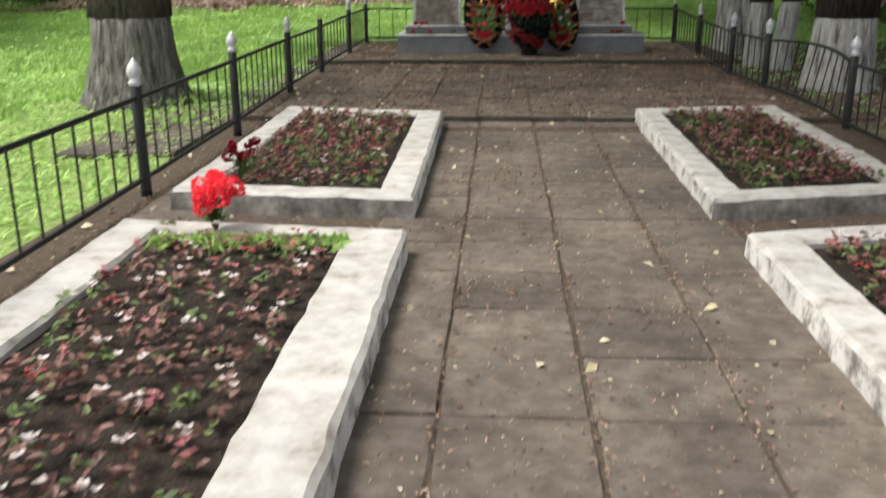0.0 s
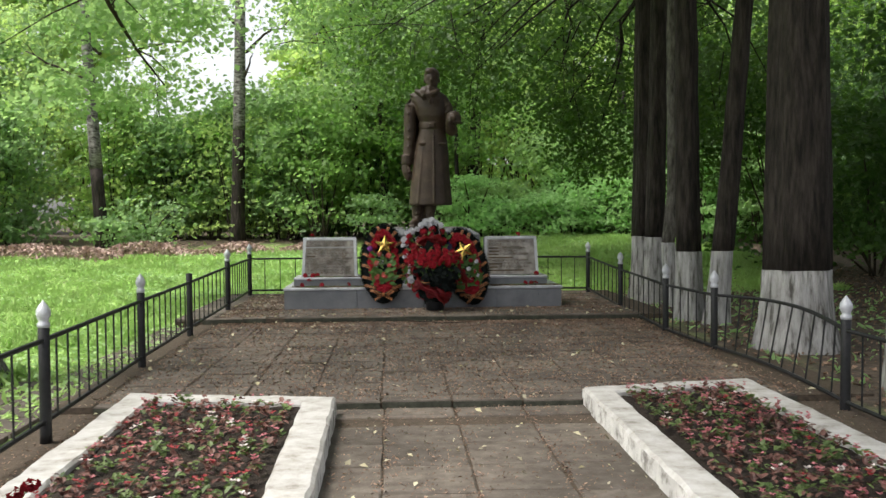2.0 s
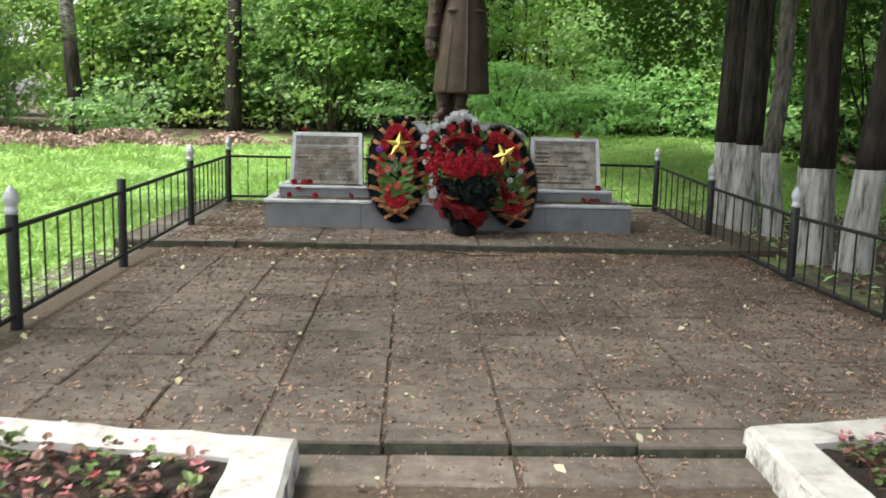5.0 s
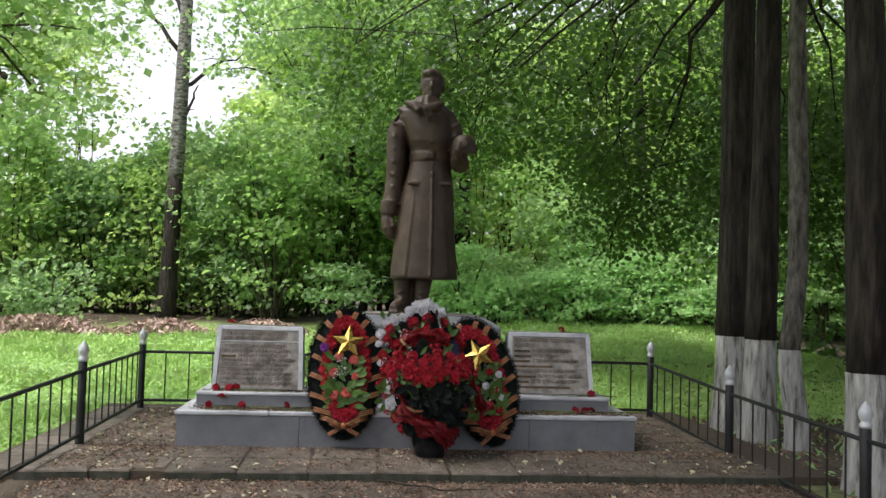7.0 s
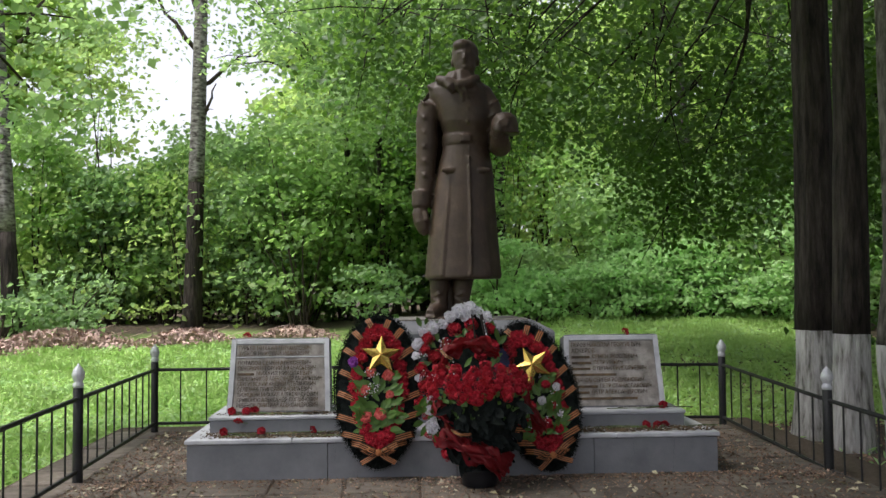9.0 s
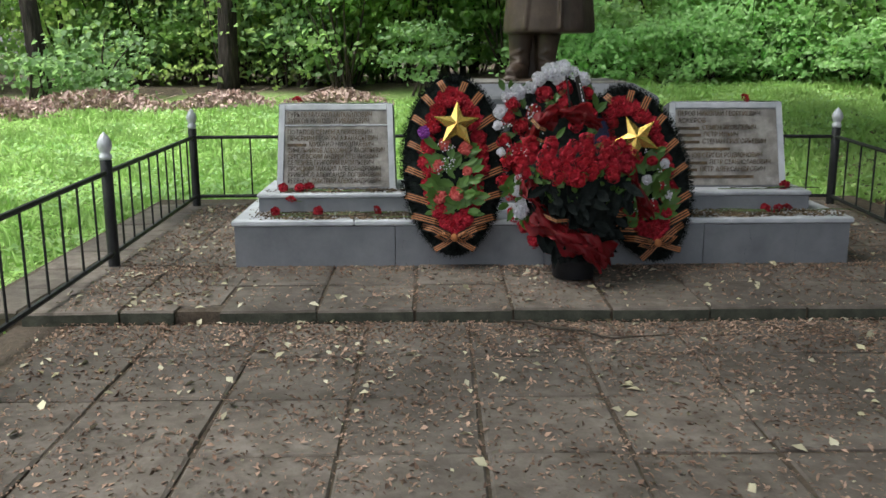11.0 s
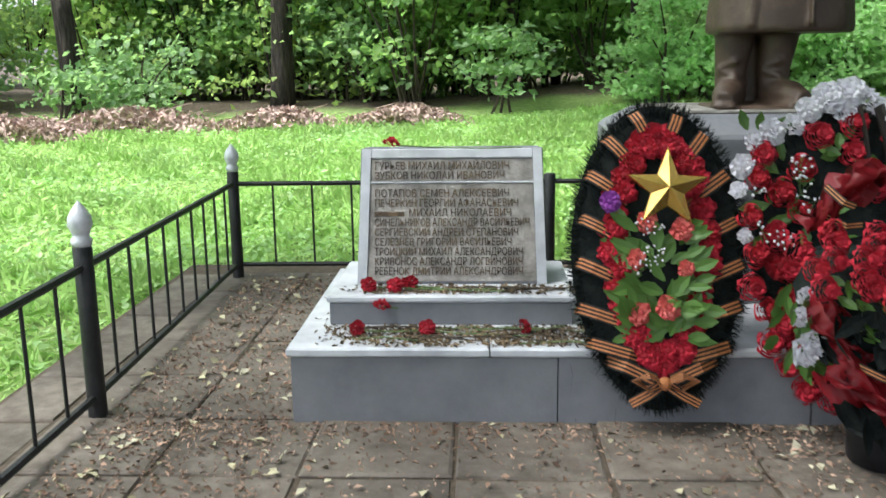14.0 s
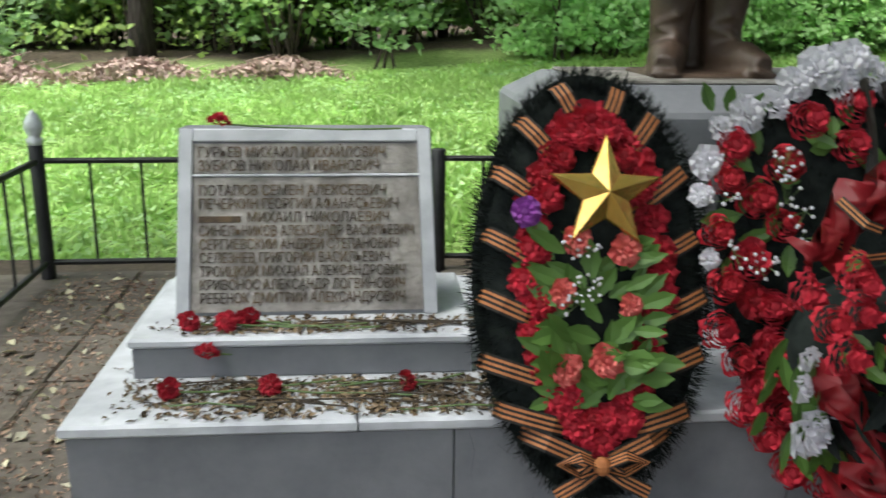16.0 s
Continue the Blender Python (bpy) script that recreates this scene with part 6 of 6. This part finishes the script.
# broad pale leaves of clover and plantain in patches
L_CLOVER = leaf_mat("clover_leaf", (0.30, 0.46, 0.17), (0.50, 0.68, 0.33), (0.52, 0.78, 0.32), 0.45)
n = 15000
cx, cy = np.concatenate([rng.uniform(-12, -2.7, 150), rng.uniform(-3, 7, 110)]), np.concatenate([rng.uniform(9, 26, 150), rng.uniform(17.8, 26, 110)])
k = rng.integers(0, 260, n)
x, y = cx[k] + rng.normal(size=n) * 0.38, cy[k] + rng.normal(size=n) * 0.30
ok = ~((x > -2.66) & (x < 3.4) & (y < 17.75))
x, y = x[ok], y[ok]
c = np.stack([x, y, np.array([land(a, b) for a, b in zip(x, y)]) + rng.uniform(0.03, 0.11, len(x))], axis=1)
nr = rng.normal(size=(len(x), 3)) * 0.45 + np.array([0, 0, 1.0])
tagged(part("clover_leaves", quad_cloud("clover_leaves", c, nr, rng.uniform(0.035, 0.085, len(x)), L_CLOVER, 0.75, 0.15, rng), None), "pale broad clover and plantain leaves in the lawn", "grass", kind="stuff")
# weeds in the near corner of the front bed
c = np.stack([rng.uniform(-1.75, -0.75, 380), 4.33 - np.abs(rng.normal(size=380)) * 0.07, np.full(380, BED_TOP + 0.0)], axis=1)
nr = rng.normal(size=(380, 3))
nr[:, 2] *= 0.3
tagged(part("bed_weeds", quad_cloud("bed_weeds", c, nr, rng.uniform(0.06, 0.13, 380), L_LAWN, 0.25, 0.1, rng), None), "green weeds along the kerb of the bed", "weeds", kind="stuff")

# ---- heap of dead brush at the wood's edge ----
rb = random.Random(52)
for hx, hy, hw, hh in ((-9.6, 26.0, 1.7, 0.45), (-6.7, 26.2, 1.6, 0.5), (-4.3, 26.4, 1.0, 0.35), (-2.2, 26.7, 1.0, 0.32), (-11.8, 25.6, 1.4, 0.4), (-8.0, 25.2, 1.2, 0.4)):
    n = 2200
    e = rng.normal(size=(n, 3)) * np.array([hw * 0.5, 0.42, 0.0])
    zz = land(hx, hy) + 0.72 * hh * np.exp(-(e[:, 0] / hw * 1.4) ** 2) * rng.random(n)
    c = np.stack([hx + e[:, 0], hy + e[:, 1], zz], axis=1)
    o = empty("brush_heap", hx, hy, land(hx, hy))
    part("dry_leaves", quad_cloud("dry_leaves", c - np.array([hx, hy, land(hx, hy)]), rng.normal(size=(n, 3)), rng.uniform(0.07, 0.18, n), M_BRUSH, 0.45, 0.15, rng), None, o)
    for k in range(6):
        a = rb.uniform(-0.5, 0.5)
        p = Vector((rb.uniform(-hw, hw) * 0.7, rb.uniform(-0.4, 0.4), rb.uniform(0.03, hh * 0.6)))
        part("dead_branch", Shape().tube([p, p + Vector((math.cos(a) * 0.5, rb.uniform(-0.2, 0.2), rb.uniform(-0.1, 0.2)))], [0.008, 0.003], 5), M_BRUSH, o)
    tagged(o, "heap of dry brown-pink cut branches and leaves on the grass", "brush heap", "brush heaps at the wood's edge")

# ---- litter on the paving ----
def paved_height(x, y):
    return np.where(y < STEP1, T1, np.where(y < STEP2, T2, T3)) + 0.004


def scatter(name, count, size, mat, label, pick, seed, aspect=0.36):
    g = np.random.default_rng(seed)
    x, y = pick(g, count)
    keep = ~((x > PX0 - 0.02) & (x < PX1 + 0.02) & (y > 14.93) & (y < 16.3))
    for nm_, na_, fa_, fo_, no_, wd_ in BEDS:
        xa, xb = min(na_[0], fo_[0]), max(na_[0], fo_[0])
        ya, yb = min(na_[1], no_[1]), max(fa_[1], fo_[1])
        keep &= ~((x > xa - 0.01) & (x < xb + 0.01) & (y > ya) & (y < yb))
    keep &= (x > -2.55) & (x < 3.25)
    x, y = x[keep], y[keep]
    c = np.stack([x, y, paved_height(x, y) + size[1] * 0.06], axis=1)
    nr = g.normal(size=(len(x), 3)) * 0.35 + np.array([0, 0, 1.0])
    me = quad_cloud(name, c, nr, g.uniform(size[0], size[1], len(x)), mat, aspect, 0.12, g)
    tagged(part(name, me, None), label, "leaf litter", kind="stuff")


def even(g, n):
    return g.uniform(-2.5, 3.2, n), g.uniform(-0.2, 17.4, n)


def drifts(g, n):
    """Drifts along joints, steps, kerbs and the shaded side."""
    m = n // 5
    x1, y1 = g.uniform(-2.4, 3.1, m), STEP2 - np.abs(g.normal(size=m)) * 0.30
    x2, y2 = 3.0 - np.abs(g.normal(size=m)) * 0.8, g.uniform(9, 17, m)
    k = g.integers(-4, 6, m)
    x3, y3 = -0.195 + k * 0.517 + g.normal(size=m) * 0.03, g.uniform(0, 8.8, m)
    cx, cy = g.uniform(-2.3, 3, 160), np.concatenate([g.uniform(0, 9, 40), g.uniform(8.9, 17, 120)])
    i = g.integers(0, 160, n - 3 * m)
    x4, y4 = cx[i] + g.normal(size=n - 3 * m) * 0.16, cy[i] + g.normal(size=n - 3 * m) * 0.12
    x5, y5 = g.uniform(-2.4, 3.0, m // 3), 14.93 - np.abs(g.normal(size=m // 3)) * 0.14
    x6, y6 = g.uniform(-2.45, -1.7, m // 2), g.uniform(14.0, 17.3, m // 2)
    x7, y7 = g.uniform(-2.4, 3.1, 2 * m), g.uniform(8.9, 13.9, 2 * m)
    return np.concatenate([x1, x2, x3, x4, x5, x6, x7]), np.concatenate([y1, y2, y3, y4, y5, y6, y7])


M_STONELITTER = ramp_mat("dark_dry_bits", [(0.3, (0.045, 0.032, 0.018)), (0.7, (0.21, 0.15, 0.09))], 3, 3, 0.9, 0.0, island=0.7)
scatter("leaf_litter", 30000, (0.010, 0.026), M_LITTER, "small brown bits of fallen blossom and leaf on the paving", even, 71)
scatter("litter_drifts", 30000, (0.010, 0.034), M_LITTER, "drifts of brown leaf bits in joints and along steps", drifts, 72)
scatter("crumpled_leaf_bits", 7000, (0.018, 0.042), M_LITTER, "crumpled reddish brown leaf bits strewn over the terraces",
        lambda g, n: (g.uniform(-2.4, 3.15, n), np.concatenate([g.uniform(8.9, 13.9, n - n // 3), g.uniform(13.9, 17.2, n // 3)])), 78, 0.5)
scatter("fallen_leaves", 620, (0.035, 0.075), M_LEAF_PALE, "pale yellowish fallen leaves on the paving", even, 73, 0.6)
scatter("upper_terrace_leaves", 260, (0.03, 0.065), M_LEAF_PALE, "pale fallen leaves on the upper terrace",
        lambda g, n: (np.concatenate([g.uniform(-2.45, -1.65, n // 2), g.uniform(-2.4, 3.1, n - n // 2)]), np.concatenate([g.uniform(14, 17.3, n // 2), g.uniform(12.8, 14.9, n - n // 2)])), 76, 0.6)
scatter("pale_petals", 1500, (0.012, 0.03), M_LEAF_PALE, "small pale petals on the paving", even, 74, 0.6)
g = np.random.default_rng(75)
for sx0, sx1, zz, y0, y1, cnt in ((-1.5, -0.45, PT, 14.945, 15.24, 2600), (-1.45, -0.62, ST, 15.255, 15.42, 800), (1.15, 2.2, PT, 14.945, 15.24, 1700), (-1.66, -1.5, PT, 15.1, 16.1, 60)):
    px, py = g.normal((sx0 + sx1) / 2, (sx1 - sx0) / 3.2, cnt), y0 + (y1 - y0) * g.beta(1.6, 1.6, cnt)
    ok = (px > sx0 - 0.1) & (px < sx1 + 0.1) & (np.sin(px * 9 + 1) * 0.25 + np.sin(px * 23 + py * 14) * 0.3 + g.uniform(0, 1, cnt) > 0.22)
    cnt = int(ok.sum())
    c = np.stack([px[ok], py[ok], np.full(cnt, zz + 0.004)], axis=1)
    nr = g.normal(size=(cnt, 3)) * 0.4 + np.array([0, 0, 1.0])
    tagged(part("stone_litter", quad_cloud("stone_litter", c, nr, g.uniform(0.012, 0.034, cnt), M_STONELITTER, 0.45, 0.15, g), None), "brown leaf bits lying on the grey stones", "leaf litter",
           kind="stuff")
n = 9000
fx, fy = g.uniform(3.4, 9.5, n), g.uniform(6, 22, n)
c = np.stack([fx, fy, np.array([land(a, b) for a, b in zip(fx, fy)]) + 0.01], axis=1)
nr = g.normal(size=(n, 3)) * 0.4 + np.array([0, 0, 1.0])
tagged(part("forest_litter", quad_cloud("forest_litter", c, nr, g.uniform(0.03, 0.08, n), M_LITTER, 0.6, 0.15, g), None), "dry brown leaves on the shaded forest floor", "leaf litter", kind="stuff")
br = part("fallen_branch", Shape().tube([(0.0, 13.89, 0.066), (0.1, 13.82, 0.078), (0.19, 13.755, 0.068), (0.36, 13.68, 0.074), (0.43, 13.61, 0.066), (0.49, 13.58, 0.066), (0.64, 13.60, 0.07),
                                        (0.80, 13.64, 0.064)], [0.006, 0.008, 0.008, 0.007, 0.006, 0.006, 0.004, 0.002], 7), M_TWIG)
tagged(br, "thin crooked fallen branch on the paving", "branch")

# ---- paving ----
SLAB_MESHES = []
for k in range(6):
    rs = random.Random(700 + k)
    w, d = 0.502, 0.493
    b = 0.008
    vs = []
    for z, e in ((-0.04, 0.0), (-b, 0.0), (0.0, b)):
        for x, y in ((-w / 2 + e, -d / 2 + e), (w / 2 - e, -d / 2 + e), (w / 2 - e, d / 2 - e), (-w / 2 + e, d / 2 - e)):
            vs.append((x + rs.uniform(-0.004, 0.004), y + rs.uniform(-0.004, 0.004), z))
    fs = [(8, 9, 10, 11)] + [(r * 4 + i, r * 4 + (i + 1) % 4, r * 4 + 4 + (i + 1) % 4, r * 4 + 4 + i) for r in range(2) for i in range(4)]
    sh = Shape().add(vs, fs, M_SLAB)
    SLAB_MESHES.append(sh.mesh("paving_slab"))


def step_slab(seed, chip=0.0):
    """A thicker slab for the edge of a step; chip bites a piece out of its front."""
    r2 = random.Random(seed)
    w, d = 0.25, 0.245
    out = [(-w, -d), (w * (0.1 if chip else 0.33), -d + r2.uniform(-0.003, 0.003))]
    if chip:
        out += [(w * 0.14, -d + chip), (w * 0.5, -d + chip * 0.8), (w * 0.97, -d + chip * 1.2), (w, -d + 0.02 + chip)]
    else:
        out += [(w, -d + r2.uniform(-0.003, 0.003))]
    out += [(w, d), (-w, d)]
    n = len(out)
    vs = [(x, y, -0.085) for x, y in out] + [(x, y, -0.012) for x, y in out] + [(x * 0.975, y * 0.975, 0.0) for x, y in out]
    fs = [tuple(2 * n + i for i in range(n))] + [(r * n + i, r * n + (i + 1) % n, (r + 1) * n + (i + 1) % n, (r + 1) * n + i) for r in range(2) for i in range(n)]
    sh2 = Shape().add(vs, fs, M_SLAB)
    edge = sh2.mat(M_SLAB_EDGE)
    for i in range(1, n + 1):
        sh2.mi[i] = edge
    return sh2.mesh("paving_slab")


EDGE_MESHES = [step_slab(1), step_slab(2)]
CHIPPED = step_slab(3, 0.09)

rs = random.Random(77)
TERRACES = (  # name, height, joint offset, pitch across, rows as (middle, depth)
    ("terrace_lower", T1, 0.0625, 0.517, [(-0.05 + 0.505 * k, 0.505) for k in range(17)] + [(8.69, 0.30)]),
    ("terrace_middle", T2, -0.4935, 0.535, [(STEP1 + 0.107, 0.215)] + [(STEP2 - 0.27 - 0.54 * k, 0.54) for k in range(8, -1, -1)]),
    ("terrace_upper", T3, -0.248, 0.53, [(STEP2 + 0.275, 0.55)] + [(STEP2 + 0.55 + 0.25 + 0.5 * k, 0.5) for k in range(6)]),
)
slab_spots = []
for nm, z, x0, pitch, rows in TERRACES:
    for r, (y, depth) in enumerate(rows):
        for c in range(-6, 8):
            x = x0 + c * pitch
            if not -2.42 < x < 3.1:
                continue
            if nm == "terrace_lower" and (-1.95 < x < -0.85 or 1.6 < x < 2.5) and y > 1.2:
                continue
            if nm == "terrace_upper" and -1.5 < x < 2.1 and 15.3 < y < 16.0:
                continue
            slab_spots.append((nm, x, y, z, pitch / 0.515, depth / 0.505, r == 0 and nm != "terrace_lower"))
slab_spots += [("terrace_upper", -2.80, STEP2 + 0.27 + 0.5 * k, T3 - 0.004, 0.6, 1.0, False) for k in range(7)]
slab_spots += [("terrace_middle", -2.86, 7.3 + 0.52 * k, 0.03, 0.9, 1.0, False) for k in range(13)]
slab_spots += [("terrace_middle", -3.36 - 0.05 * (k % 2), 7.2 + 0.53 * k, 0.022, 0.9, 1.0, False) for k in range(6)]
for i, (nm, x, y, z, sx, sy, first) in enumerate(slab_spots):
    chipped = first and nm == "terrace_upper" and -2.0 < x < -1.7
    ob = new("paving_slab", CHIPPED if chipped else EDGE_MESHES[i % 2] if first else SLAB_MESHES[rs.randrange(6)])
    ob.parent = bpy.data.objects[nm]
    ob.matrix_basis = pose(x + rs.uniform(-0.004, 0.004), y + rs.uniform(-0.004, 0.004), z + rs.uniform(-0.006, 0.005),
                           rs.uniform(-0.5, 0.5), rs.uniform(-0.5, 0.5), rs.uniform(-0.6, 0.6)) @ Matrix.Diagonal((sx, sy, 1, 1))
